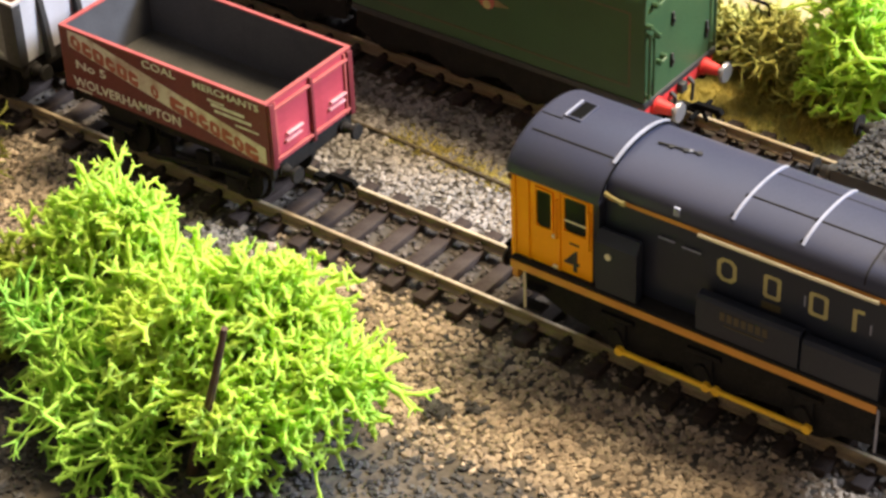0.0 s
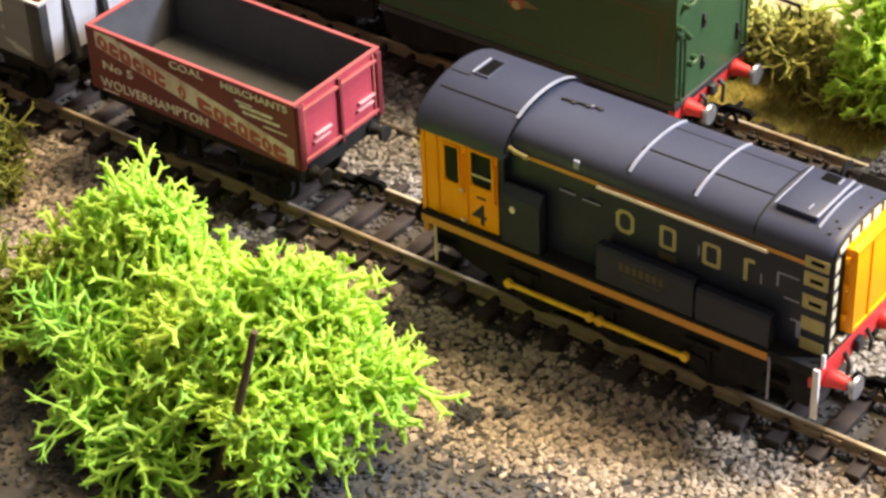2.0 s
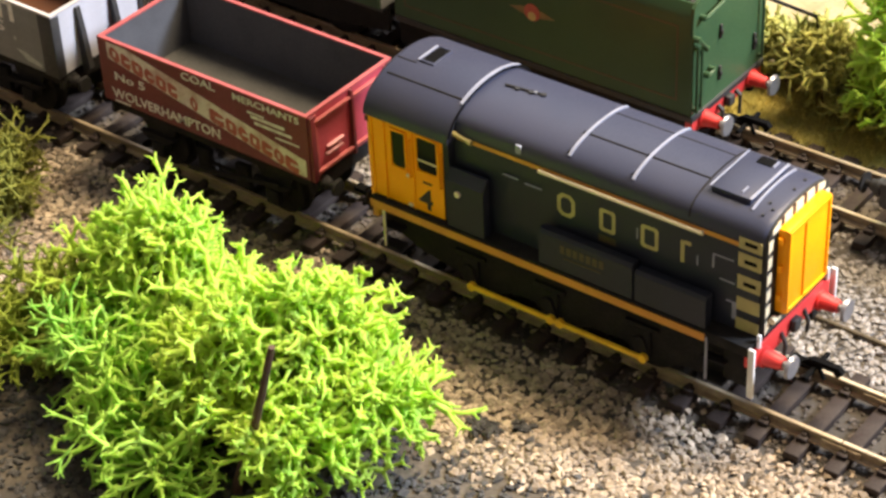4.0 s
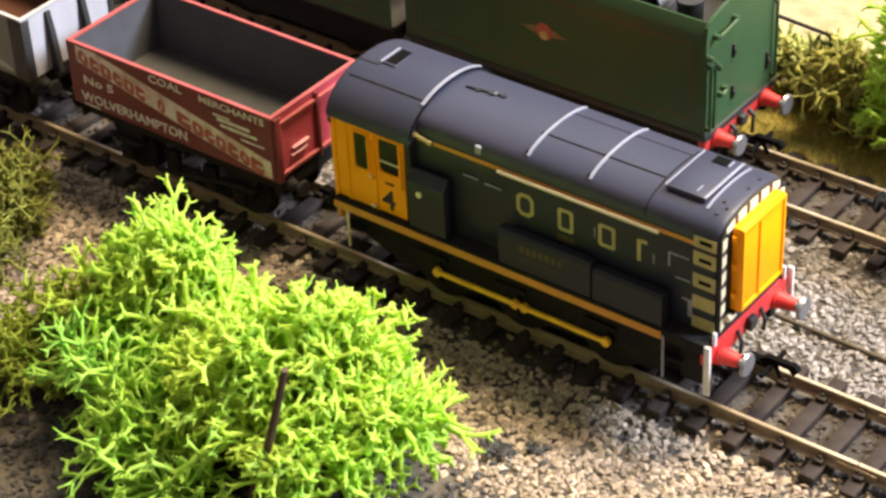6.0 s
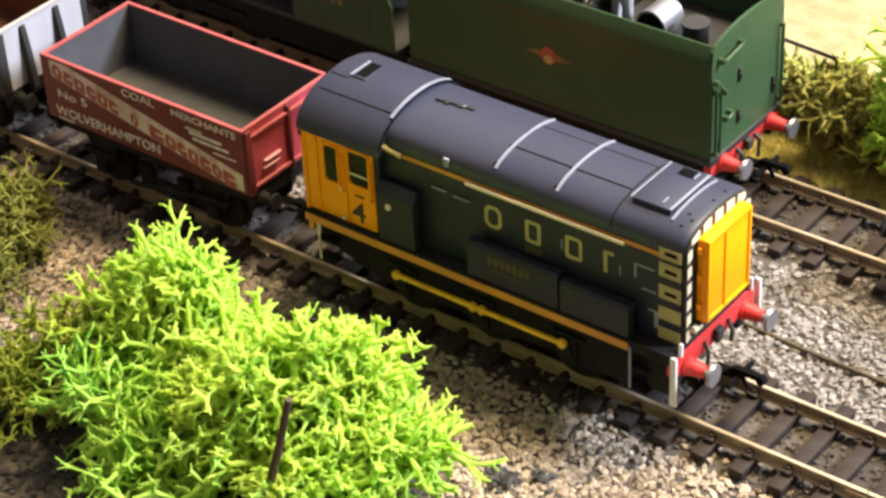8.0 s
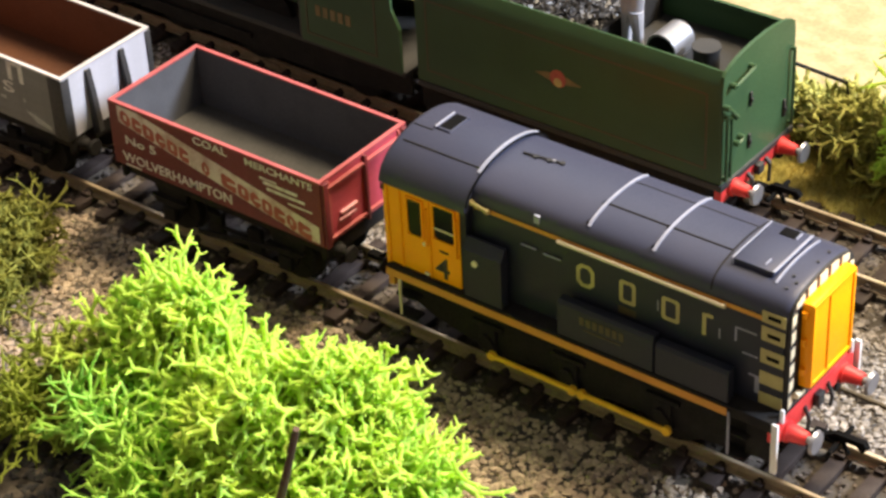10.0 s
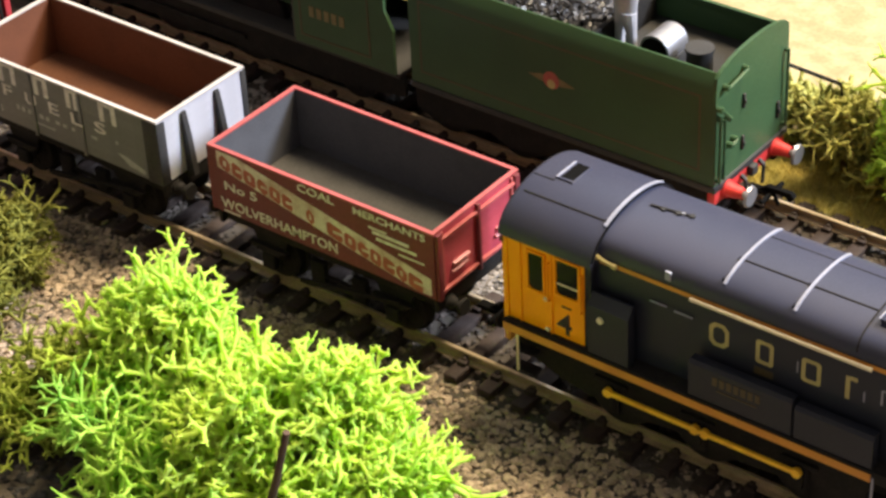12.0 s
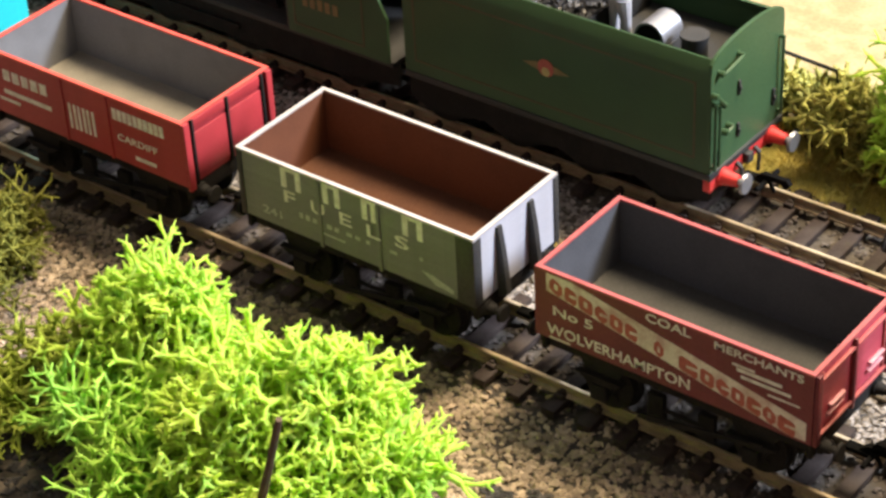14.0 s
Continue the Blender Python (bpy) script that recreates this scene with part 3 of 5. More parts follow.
def fuel_wagon():
    w, wheels = wagon("grey-green open wagon with white top edge and red oxide inside", 65.0, grey_wagon_mat, lit_grey_end_mat, off_white_mat, rust_inside_mat, rust_floor_mat,
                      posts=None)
    y = -15.0
    for yy in (-6.4, 5.0):
        bm = bmesh.new()
        slab(bm, [(65.0, 32.4), (65.6, 32.4), (66.6, 26.0), (67.6, 16.0), (65.0, 14.6)], yy - 0.75, yy + 0.75)
        part("end_post", bm, black_mat, w, "black tapered end post")
        bm = bmesh.new()
        box(bm, -0.9, 0.0, yy - 0.8, yy + 0.8, 16.2, 32.4, 0.12)
        part("end_post", bm, black_mat, w)
    for y0, y1 in ((-15.2, -12.6), (13.6, 15.2)):
        bm = bmesh.new()
        box(bm, 65.0, 65.3, y0, y1, 16.4, 33.0, 0.06)
        part("corner_plate", bm, black_mat, w)
    for x0, x1 in ((0.0, 1.2), (60.6, 65.0)):
        bm = bmesh.new()
        box(bm, x0, x1 + 0.2, y - 0.3, y, 16.4, 33.2, 0.08)
        part("corner_plate", bm, black_mat, w)
    for x in (22.9, 39.4):
        bm = bmesh.new()
        box(bm, x, x + 0.9, y - 0.4, y, 16.0, 33.0, 0.1)
        part("door_strap", bm, grey_wagon_mat, w)
    # the trader's name as plain shapes, the trade in letters
    for x0, x1 in ((12.7, 18.3), (24.5, 29.3), (35.4, 39.4), (46.4, 51.8)):
        bars("name_shape", [(x0, x0 + 1.5, 28.0, 33.1), (x1 - 1.5, x1, 28.0, 33.1), (x0 + 1.5, x1 - 1.5, 32.4, 33.1)], y, letter_mat, w)
    for x0, x1, ch in ((13.2, 16.3, "F"), (20.9, 24.6, "U"), (28.9, 32.2, "E"), (36.8, 40.4, "L"), (44.1, 47.8, "S")):
        lettering("painted_word", ch, x0, x1, 24.2, 27.3, y - (0.4 if ch in "L" else 0.0), letter_mat, w, label="cream painted letter %s" % ch)
    lettering("painted_word", "241", 6.3, 11.9, 18.9, 21.0, y, fade_letter_mat, w, label="cream painted wagon number 241")
    bars("small_writing", [(17.2, 18.2, 21.4, 22.8), (19.0, 20.2, 21.4, 22.8), (21.0, 22.2, 21.4, 22.6), (25, 26.4, 21.4, 22.6), (27.2, 28.4, 21.4, 22.6), (30.5, 32, 21.6, 22.6), (33, 34.4, 21.6, 22.6), (36, 37, 21.6, 22.6), (23.5, 30, 19.4, 19.9), (42.5, 44.4, 21.8, 22.6), (50.6, 51.5, 23.0, 23.9)], y, fade_letter_mat, w)
    bm = bmesh.new()
    slab(bm, [(51.0, 20.6), (54.0, 20.4), (59.4, 18.6), (59.4, 17.6), (54.5, 18.2)], y - 0.1, y)
    part("white_stripe", bm, fade_letter_mat, w, smooth=0)
    return w, wheels


def red_wagon():
    w, wheels = wagon("bright red open wagon with white lettering and grey inside", 65.0, scarlet_mat, scarlet_mat, lit_scarlet_edge_mat, wall_grey_mat, beige_floor_mat,
                      posts=[(-12.0, 0.6, 33.4), (-0.2, 0.6, 33.4), (11.8, 0.6, 33.4)], post_mat=grime_mat)
    y = -15.0
    for x in (26.2, 41.0):
        bm = bmesh.new()
        box(bm, x, x + 0.8, y - 0.3, y, 16.4, 33.0, 0.1)
        part("door_strap", bm, scarlet_mat, w)
    # end framing: corner pillars, head rail and a raised door
    for yy in (-14.1, 14.1):
        bm = bmesh.new()
        box(bm, 65.0, 66.0, yy - 0.9, yy + 0.9, 15.6, 33.4, 0.15)
        part("corner_pillar", bm, scarlet_mat, w)
    for y0, y1 in ((-11.4, -0.8), (0.4, 11.2)):
        for z0, z1 in ((30.6, 33.2), (18.2, 29.6)):
            bm = bmesh.new()
            box(bm, 65.0, 65.5, y0, y1, z0, z1, 0.2)
            part("end_panel", bm, scarlet_mat, w)
    bars("name_shape", [(6.5 + k * 3.1, 8.8 + k * 3.1, 26.4, 29.4) for k in range(5)], y, letter_mat, w)
    for x in (28.2, 31.2, 34.2):
        bars("name_shape", [(x, x + 0.8, 20.4, 27.2), (x + 1.6, x + 2.4, 20.4, 27.2)], y, letter_mat, w)
    bars("name_shape", [(43.0 + k * 1.65, 44.3 + k * 1.65, 27.8, 30.8) for k in range(10)], y, letter_mat, w)
    lettering("painted_word", "CARDIFF", 43.8, 56.4, 22.4, 24.2, y, letter_mat, w, label="white painted word CARDIFF")
    bars("small_writing", [(6, 22, 22.6, 23.8), (4, 11, 20.4, 21.2), (49, 55.5, 18.6, 19.6)], y, letter_mat, w)
    return w, wheels


def cyan_wagon():
    w, wheels = wagon("cyan open wagon at the tail of the goods train", 65.0, cyan_mat, cyan_mat, cyan_mat, cyan_mat, cyan_mat, top=36.0)
    return w, wheels


# ---- diesel shunter, local x as on the layout at rest ----
def roof_arc(half, eave, crown, n=24, flat=0.6):
    return [(-half * math.cos(math.pi * k / n), eave + (crown - eave) * math.sin(math.pi * k / n) ** flat) for k in range(n + 1)]


def arch_bar(bm, half, eave, crown, x0, x1, proud, k0=0.0, k1=1.0, n=18, flat=0.6):
    """A strip that follows the roof's curve from share k0 to k1."""
    pts = []
    for i in range(n + 1):
        a = math.pi * (k0 + (k1 - k0) * i / n)
        pts.append((a, -half * math.cos(a), eave + (crown - eave) * max(math.sin(a), 0.0) ** flat))
    rings = []
    for a, y, z in pts:
        ny, nz = -math.cos(a) * 0.9, math.sin(a)
        q = math.hypot(ny, nz)
        ny, nz = ny / q, nz / q
        rings.append([(x0, y - 0.2 * ny, z - 0.2 * nz), (x1, y - 0.2 * ny, z - 0.2 * nz), (x1, y + proud * ny, z + proud * nz), (x0, y + proud * ny, z + proud * nz)])
    loft(bm, rings)


H_HALF, H_EAVE, H_TOP = 12.4, 42.6, 48.4
C_HALF, C_EAVE, C_TOP = 15.0, 41.4, 49.6
C_FLAT = 0.95


def roof_at(half, eave, crown, y, flat=0.6):
    return eave + (crown - eave) * (1 - (y / half) ** 2) ** (flat / 2)


def shunter():
    s = thing("diesel_shunter", 0, 0, 0, "dark blue model diesel shunter with yellow cab and grey roof", "locomotive")
    wall = roof_arc(H_HALF, H_EAVE, H_TOP)
    # bonnet
    bm = bmesh.new()
    prism(bm, [(-H_HALF, 19.8), (-H_HALF, H_EAVE - 0.01), (H_HALF, H_EAVE - 0.01), (H_HALF, 19.8)], -38.5, 35.8)
    bonnet = part("bonnet_side", bm, navy_mat, s, smooth=0)
    bm = bmesh.new()

    def sec(x, k):
        return [(x, y * k, 39.0 + (z - 39.0) * (0.5 + 0.5 * k)) for y, z in wall]

    loft(bm, [sec(-38.4, 1), sec(33.6, 1), sec(35.0, 0.994), sec(35.9, 0.975), sec(36.4, 0.945), sec(36.5, 0.92)])
    roof = part("bonnet_roof", bm, roof_mat, s, "satin grey rounded roof", smooth=50)
    for x in (-10.0, 5.3):
        bm = bmesh.new()
        arch_bar(bm, H_HALF, H_EAVE, H_TOP, x - 0.32, x + 0.32, 0.35, 0.16, 0.80)
        rib = part("roof_rib", bm, seam_mat, roof, "pale grey roof seam rib")
        for y in (-10.2, -4.6):
            z = roof_at(H_HALF, H_EAVE, H_TOP, y)
            bm = bmesh.new()
            box(bm, x - 0.75, x - 0.35, y - 0.5, y + 0.4, z - 0.3, z + 0.45, 0.08)
            part("rib_clip", bm, soot_mat, rib)
    bm = bmesh.new()
    arch_bar(bm, H_HALF, H_EAVE, H_TOP, 19.2, 19.5, 0.14, 0.02, 0.98)
    part("roof_joint", bm, grime_mat, roof)
    for y in (-4.4, 5.2):
        bm = bmesh.new()
        z = roof_at(H_HALF, H_EAVE, H_TOP, y)
        box(bm, -9.6, 19.2, y - 0.15, y + 0.15, z - 0.3, z + 0.17)
        part("roof_joint", bm, grime_mat, roof)
    bm = bmesh.new()
    arch_bar(bm, H_HALF, H_EAVE, H_TOP, -9.6, 19.1, 0.14, 0.385, 0.63)
    part("roof_panel", bm, roof_mat, roof, "slightly raised grey roof panel")
    # flat hatch plate at the bonnet's front, standing proud on its near side
    bm = bmesh.new()
    slab(bm, [(21.2, 47.7), (30.0, 47.7), (30.0, 48.95), (21.2, 48.95)], -7.4, 7.4)
    bmesh.ops.bevel(bm, geom=list(bm.edges), offset=0.18, segments=2, affect="EDGES", profile=0.5)
    hatch = part("roof_hatch", bm, roof_mat, roof, "raised grey hatch plate", smooth=30)
    for x, w in ((30.0, 0.3), (31.1, 0.22), (20.9, 0.16)):
        bm = bmesh.new()
        if x < 30.5:
            box(bm, x - w, x + w, -7.4, 7.4, 48.8, 49.1, 0.08)
        else:
            arch_bar(bm, H_HALF, H_EAVE, H_TOP, x - w, x + w, 0.3, 0.27, 0.73)
        part("hatch_rim", bm, seam_mat, hatch, "pale hatch rim")
    bm = bmesh.new()
    box(bm, 24.2, 27.6, 4.3, 7.0, 48.85, 49.1, 0.05)
    part("exhaust", bm, soot_mat, hatch, "black exhaust opening")
    for x0, x1, y0 in ((28.0, 28.3, 4.4), (27.3, 27.6, -6.2)):
        bm = bmesh.new()
        box(bm, x0, x1, y0, y0 + 2.2, 48.9, 49.25, 0.06)
        part("hatch_rib", bm, seam_mat, hatch)
    for x, y in ((33.6, -8.6), (33.2, -5.2), (34.6, -6.6), (34.9, 1.0), (34.8, 5.4)):
        bm = bmesh.new()
        z = roof_at(H_HALF, H_EAVE, H_TOP, y)
        rod(bm, (x, y, z - 0.6), (x, y, z + 0.28), 0.33, n=8)
        part("rivet", bm, black_mat, roof)
    # lifting eyes on the roof before the cab
    bm = bmesh.new()
    for x, y in ((-31.6, 1.2), (-28.4, 1.6), (-25.6, 2.2)):
        rod(bm, (x, y, 47.9), (x, y, 48.8), 0.62, n=10)
    rod(bm, (-34.6, 1.0, 48.7), (-25.6, 2.2, 48.6), 0.26, n=6)
    part("roof_fitting", bm, black_mat, roof)
    bm = bmesh.new()
    rod(bm, (-27.4, 1.8, 48.1), (-27.4, 1.8, 48.9), 0.4, n=8)
    part("roof_fitting", bm, steel_mat, roof)

    # cab
    bm = bmesh.new()
    prism(bm, [(-C_HALF, 19.8), (-C_HALF, C_EAVE), (C_HALF, C_EAVE), (C_HALF, 19.8)], -60.1, -39.9)
    cab = part("cab", bm, yellow_mat, s, "warning yellow cab sides", smooth=0)
    bm = bmesh.new()
    prism(bm, [(-C_HALF + 0.3, 19.8), (-C_HALF + 0.3, C_EAVE), (C_HALF - 0.3, C_EAVE), (C_HALF - 0.3, 19.8)], -39.9, -38.5)
    part("cab_front", bm, navy_mat, cab, "dark blue cab front", smooth=0)
    bm = bmesh.new()
    arc = roof_arc(C_HALF + 0.3, C_EAVE - 0.5, C_TOP, flat=C_FLAT)

    def csec(x, k):
        return [(x, y * (0.7 + 0.3 * k), 39 + (z - 39) * k) for y, z in arc]

    loft(bm, [csec(-61.1, 0.93), csec(-60.9, 0.97), csec(-60.0, 1.0), csec(-38.2, 1.0)])
    croof = part("cab_roof", bm, roof_mat, s, "satin grey cab roof", smooth=50)
    # Pale strip only over the seam's lit stretch: the highlight is painted on
    bm = bmesh.new()
    arch_bar(bm, C_HALF + 0.3, C_EAVE - 0.5, C_TOP, -38.9, -38.1, 0.3, 0.29, 0.76, flat=C_FLAT)
    part("roof_rib", bm, seam_mat, croof, "cab roof edge seam with its highlight in pale grey")
    bm = bmesh.new()
    arch_bar(bm, C_HALF + 0.3, C_EAVE - 0.5, C_TOP, -38.05, -37.75, 0.1, 0.05, 0.95, flat=C_FLAT)
    part("roof_joint", bm, soot_mat, croof)
    bm = bmesh.new()
    zc = roof_at(C_HALF + 0.3, C_EAVE - 0.5, C_TOP, -8.3, C_FLAT)
    box(bm, -59.0, -39.0, -8.45, -8.15, zc - 0.4, zc + 0.14)
    part("roof_joint", bm, grime_mat, croof)
    bm = bmesh.new()
    zc = roof_at(C_HALF + 0.3, C_EAVE - 0.5, C_TOP, -3.4, C_FLAT)
    box(bm, -60.0, -55.0, -3.5, -3.3, zc - 0.4, zc + 0.14)
    part("roof_joint", bm, grime_mat, croof)
    bm = bmesh.new()
    box(bm, -54.9, -51.0, -2.6, 4.4, 48.6, 49.85, 0.15)
    vent = part("roof_vent", bm, roof_mat, croof, "raised roof ventilator with dark opening")
    bm = bmesh.new()
    box(bm, -54.2, -51.3, -2.0, 4.0, 49.7, 49.9)
    part("vent_opening", bm, soot_mat, vent)
    bm = bmesh.new()
    box(bm, -55.2, -54.7, -2.6, 4.2, 49.3, 50.05, 0.1)
    part("vent_rim", bm, seam_mat, vent)
    # cab doors and windows, on a side plane of their own
    side = Vector((-1.5, 0.0, -1.48)) * M
    y = -C_HALF
    for x0, x1, z0, z1, glass in ((-51.9, -48.3, 31.9, 40.9, green_glass_mat), (-45.0, -39.7, 33.2, 41.6, glass_mat)):
        # yellow rim standing proud round a sunk pane
        bm = bmesh.new()
        for b in ((x0 - 0.5, x1 + 0.5, z1, z1 + 0.5), (x0 - 0.5, x1 + 0.5, z0 - 0.5, z0), (x0 - 0.5, x0, z0, z1), (x1, x1 + 0.5, z0, z1)):
            box(bm, b[0], b[1], y - 0.5, y + 0.1, b[2], b[3], 0.12)
        win = part("window_frame", bm, yellow_mat, cab)
        win.location = side
        bm = bmesh.new()
        c = 0.7
        slab(bm, [(x0 + c, z0), (x1 - c, z0), (x1, z0 + c), (x1, z1 - c), (x1 - c, z1), (x0 + c, z1), (x0, z1 - c), (x0, z0 + c)], y - 0.12, y + 0.05)
        part("pane", bm, glass, win, "dark glazing", smooth=0)
        if x0 > -46:
            bm = bmesh.new()
            box(bm, x0, x1, y - 0.3, y - 0.1, 35.6, 36.0)
            part("window_bar", bm, cream_mat, win, "pale glazing bar")
    for x0, x1, z0, z1 in ((-46.5, -46.1, 21.6, 42.2), (-54.2, -53.8, 21.6, 42.2), (-57.6, -57.2, 21.6, 42.2)):
        bm = bmesh.new()
        box(bm, x0, x1, y - 0.35, y, z0, z1, 0.1)
        edge = part("door_edge", bm, yellow_mat, cab)
        edge.location = side
    for x in (-46.9, -38.9):
        bm = bmesh.new()
        rod(bm, (x, y - 0.7, 30.5), (x, y - 0.7, 40.0), 0.24, n=8)
        for z in (30.6, 39.9):
            rod(bm, (x, y, z), (x, y - 0.7, z), 0.24, n=6)
        part("handrail", bm, yellow_mat, cab).location = side
    for xa, za in ((-47.4, 30.8), (-47.2, 23.3)):
        bm = bmesh.new()
        rod(bm, (xa - 0.5, y - 0.5, za + 0.1), (xa + 0.5, y - 0.5, za - 0.1), 0.36, n=8)
        part("door_handle", bm, cream_mat, cab, "small pale door handle").location = side
    lettering("number", "4", -45.2, -41.5, 23.4, 28.6, y, black_mat, cab, label="black painted figure 4").location = side
    bm = bmesh.new()
    box(bm, -43.9, -41.6, y - 0.1, y, 30.0, 30.5)
    part("small_writing", bm, rust_floor_mat, cab, smooth=0).location = side
    bm = bmesh.new()
    box(bm, -59.2, -58.2, y - 0.1, y, 40.6, 42.0)
    part("small_writing", bm, rust_floor_mat, cab, smooth=0).location = side
    # everything on the bonnet's side hangs on a thin painted side sheet
    y = -H_HALF
    bm = bmesh.new()
    box(bm, -37.0, 36.9, y - 0.04, y + 0.3, 21.4, 43.9)
    sheet = part("side_sheet", bm, navy_mat, s, smooth=0)
    sheet.location = Vector((-1.2, 0.0, -1.45)) * M
    bm = bmesh.new()
    box(bm, -36.6, 33.0, y - 0.12, y, 42.6, 43.6)
    part("upper_line", bm, orange_mat, sheet, "orange line along the bonnet", smooth=0)
    bm = bmesh.new()
    rod(bm, (-15.2, y - 0.7, 42.9), (24.2, y - 0.7, 42.9), 0.42, n=8)
    for x in (-14.8, -2, 11, 23.8):
        rod(bm, (x, y, 42.9), (x, y - 0.7, 42.9), 0.3, n=6)
    part("bonnet_handrail", bm, cream_mat, sheet, "cream handrail along the bonnet")
    bm = bmesh.new()
    rod(bm, (-37.0, y - 0.6, 44.1), (-32.6, y - 0.6, 43.4), 0.45, n=8)
    for x, z in ((-36.8, 44.1), (-32.8, 43.4)):
        rod(bm, (x - 0.5, y - 0.6, z), (x + 0.5, y - 0.6, z), 0.62, n=8)
    part("hook", bm, gold_mat, sheet, "small brass-coloured hook bar")
    bm = bmesh.new()
    box(bm, -22.6, -21.2, -12.55, -11.4, 43.2, 45.2, 0.12)
    part("marker_plate", bm, seam_mat, roof, "small pale marker plate")
    for x0, x1, z in ((-24.4, -20.6, 38.6), (-18.8, -14.6, 38.3)):
        bm = bmesh.new()
        rod(bm, (x0, y - 0.5, z), (x1, y - 0.5, z), 0.2, n=6)
        part("grab_rail", bm, seam_mat, sheet)
    # operator's mark as plain gold shapes
    for x, wide, cut in ((-11.0, 4.4, 1.1), (-0.6, 3.9, 0.5), (9.4, 4.2, 0.5)):
        o = lambda m, c: [(x + m + c, 33.6 + m), (x + wide - m - c, 33.6 + m), (x + wide - m, 33.6 + m + c), (x + wide - m, 39.2 - m - c), (x + wide - m - c, 39.2 - m), (x + m + c, 39.2 - m), (x + m, 39.2 - m - c), (x + m, 33.6 + m + c)]
        bm = bmesh.new()
        loft(bm, [[(a, y - 0.1, b) for a, b in o(0.0, cut)], [(a, y - 0.1, b) for a, b in o(0.85, cut * 0.7)], [(a, y, b) for a, b in o(0.85, cut * 0.7)], [(a, y, b) for a, b in o(0.0, cut)]], cap=False)
        part("name_shape", bm, gold_mat, sheet, smooth=0)
    bars("name_shape", [(18.8, 19.7, 33.6, 38.9), (19.7, 21.2, 38.2, 39.1)], y, gold_mat, sheet)
    bars("name_plate", [(-0.8, 3.4, 30.9, 32.6)], y, line_mat, sheet)
    bars("small_writing", [(8.4, 8.7, 35.0, 37.6), (22.6, 22.9, 34.2, 36.6)], y, seam_mat, sheet)
    # door outlines near the front
    bars("door_line", [(26.4, 31.0, 38.4, 38.75), (26.2, 26.6, 35.2, 38.6), (28.0, 31.4, 33.0, 33.35), (29.6, 32.0, 28.4, 28.8), (31.0, 32.0, 24.6, 28.4)], y, seam_mat, sheet)
    # works plate in plain bars on the battery box
    bars("name_shape", [(-9.0 + k * 1.6, -7.9 + k * 1.6, 25.6, 27.6) for k in range(7)] + [(-8.0, 1.0, 24.4, 24.7)], -16.2, line_mat, s)
    # side boxes on the running plate
    for name, x0, x1, z1, slope in (("locker", -38.3, -28.6, 35.2, 2.4), ("battery_box", -14.5, 8.6, 29.6, 0.8), ("battery_box", 9.2, 26.0, 28.6, 0.8)):
        for sgn in (-1, 1):
            bm = bmesh.new()
            o = [(sgn * 13.8, 21.0), (sgn * 16.2, 21.0), (sgn * 16.2, z1 - slope), (sgn * (16.2 - slope * 0.7), z1), (sgn * 13.8, z1)]
            prism(bm, o, x0, x1)
            part(name, bm, navy_mat, s, "dark blue side locker", smooth=0)
    bm = bmesh.new()
    rod(bm, (-35.2, -16.2, 30.2), (-35.2, -16.6, 30.2), 0.75, n=14)
    part("gauge_dial", bm, cream_mat, s, "small pale round dial")
    # running plate and its orange edge
    bm = bmesh.new()
    box(bm, -59.2, 36.4, -16.6, 16.6, 18.4, 20.9, 0.15)
    plate = part("running_plate", bm, grime_mat, s)
    for sgn in (-1, 1):
        bm = bmesh.new()
        y0, y1 = sorted((sgn * 16.6, sgn * 16.8))
        box(bm, -59.2, 26.2, y0, y1, 18.4, 20.2)
        part("plate_edge", bm, orange_mat, plate, "orange line along the running plate", smooth=0)
    # frames
    for sgn in (-1, 1):
        bm = bmesh.new()
        y0, y1 = sorted((sgn * 11.6, sgn * 13.2))
        slab(bm, [(-58, 19), (35, 19), (35, 12), (30, 7.5), (14, 6.0), (8, 7.2), (-8, 6.2), (-20, 7.2), (-30, 6.0), (-40, 7.0), (-48, 8.5), (-58, 12.5)], y0, y1)
        part("frame", bm, grime_mat, s)
        for x in (-34.4, -13.6, 9.6):
            bm = bmesh.new()
            y0, y1 = sorted((sgn * 13.2, sgn * 14.2))
            box(bm, x - 4, x + 4, y0, y1, 12.5, 13.6, 0.2)
            box(bm, x - 2.2, x + 2.2, y0, y1, 5.8, 12.5, 0.3)
            part("axle_box", bm, grime_mat, s)
        for x in (26.6, -55.8):
            bm = bmesh.new()
            rod(bm, (x, sgn * 16.5, 19.5), (x, sgn * 16.5, 8.8), 0.3, n=8)
            part("step_post", bm, seam_mat if x > 0 else cream_mat, s, "thin pale step post")
            bm = bmesh.new()
            box(bm, x - 1.5, x + 4, sgn * 15 - 1.6, sgn * 15 + 1.6, 8.4, 9.0, 0.1)
            box(bm, x - 1.5, x + 4, sgn * 15 - 1.2, sgn * 15 + 1.2, 13.4, 13.9, 0.1)
            part("step", bm, grime_mat, s)
        bm = bmesh.new()
        box(bm, 36.3, 37.7, sgn * 16.4 - 0.35, sgn * 16.4 + 0.35, 8.6, 20.8, 0.1)
        part("guard_iron", bm, white_mat, s, "white painted lamp iron")
        bm = bmesh.new()
        box(bm, 29.5, 35, sgn * 13.4 - 1.2, sgn * 13.4 + 1.2, 9, 17, 0.3)
        part("sand_box", bm, grime_mat, s)
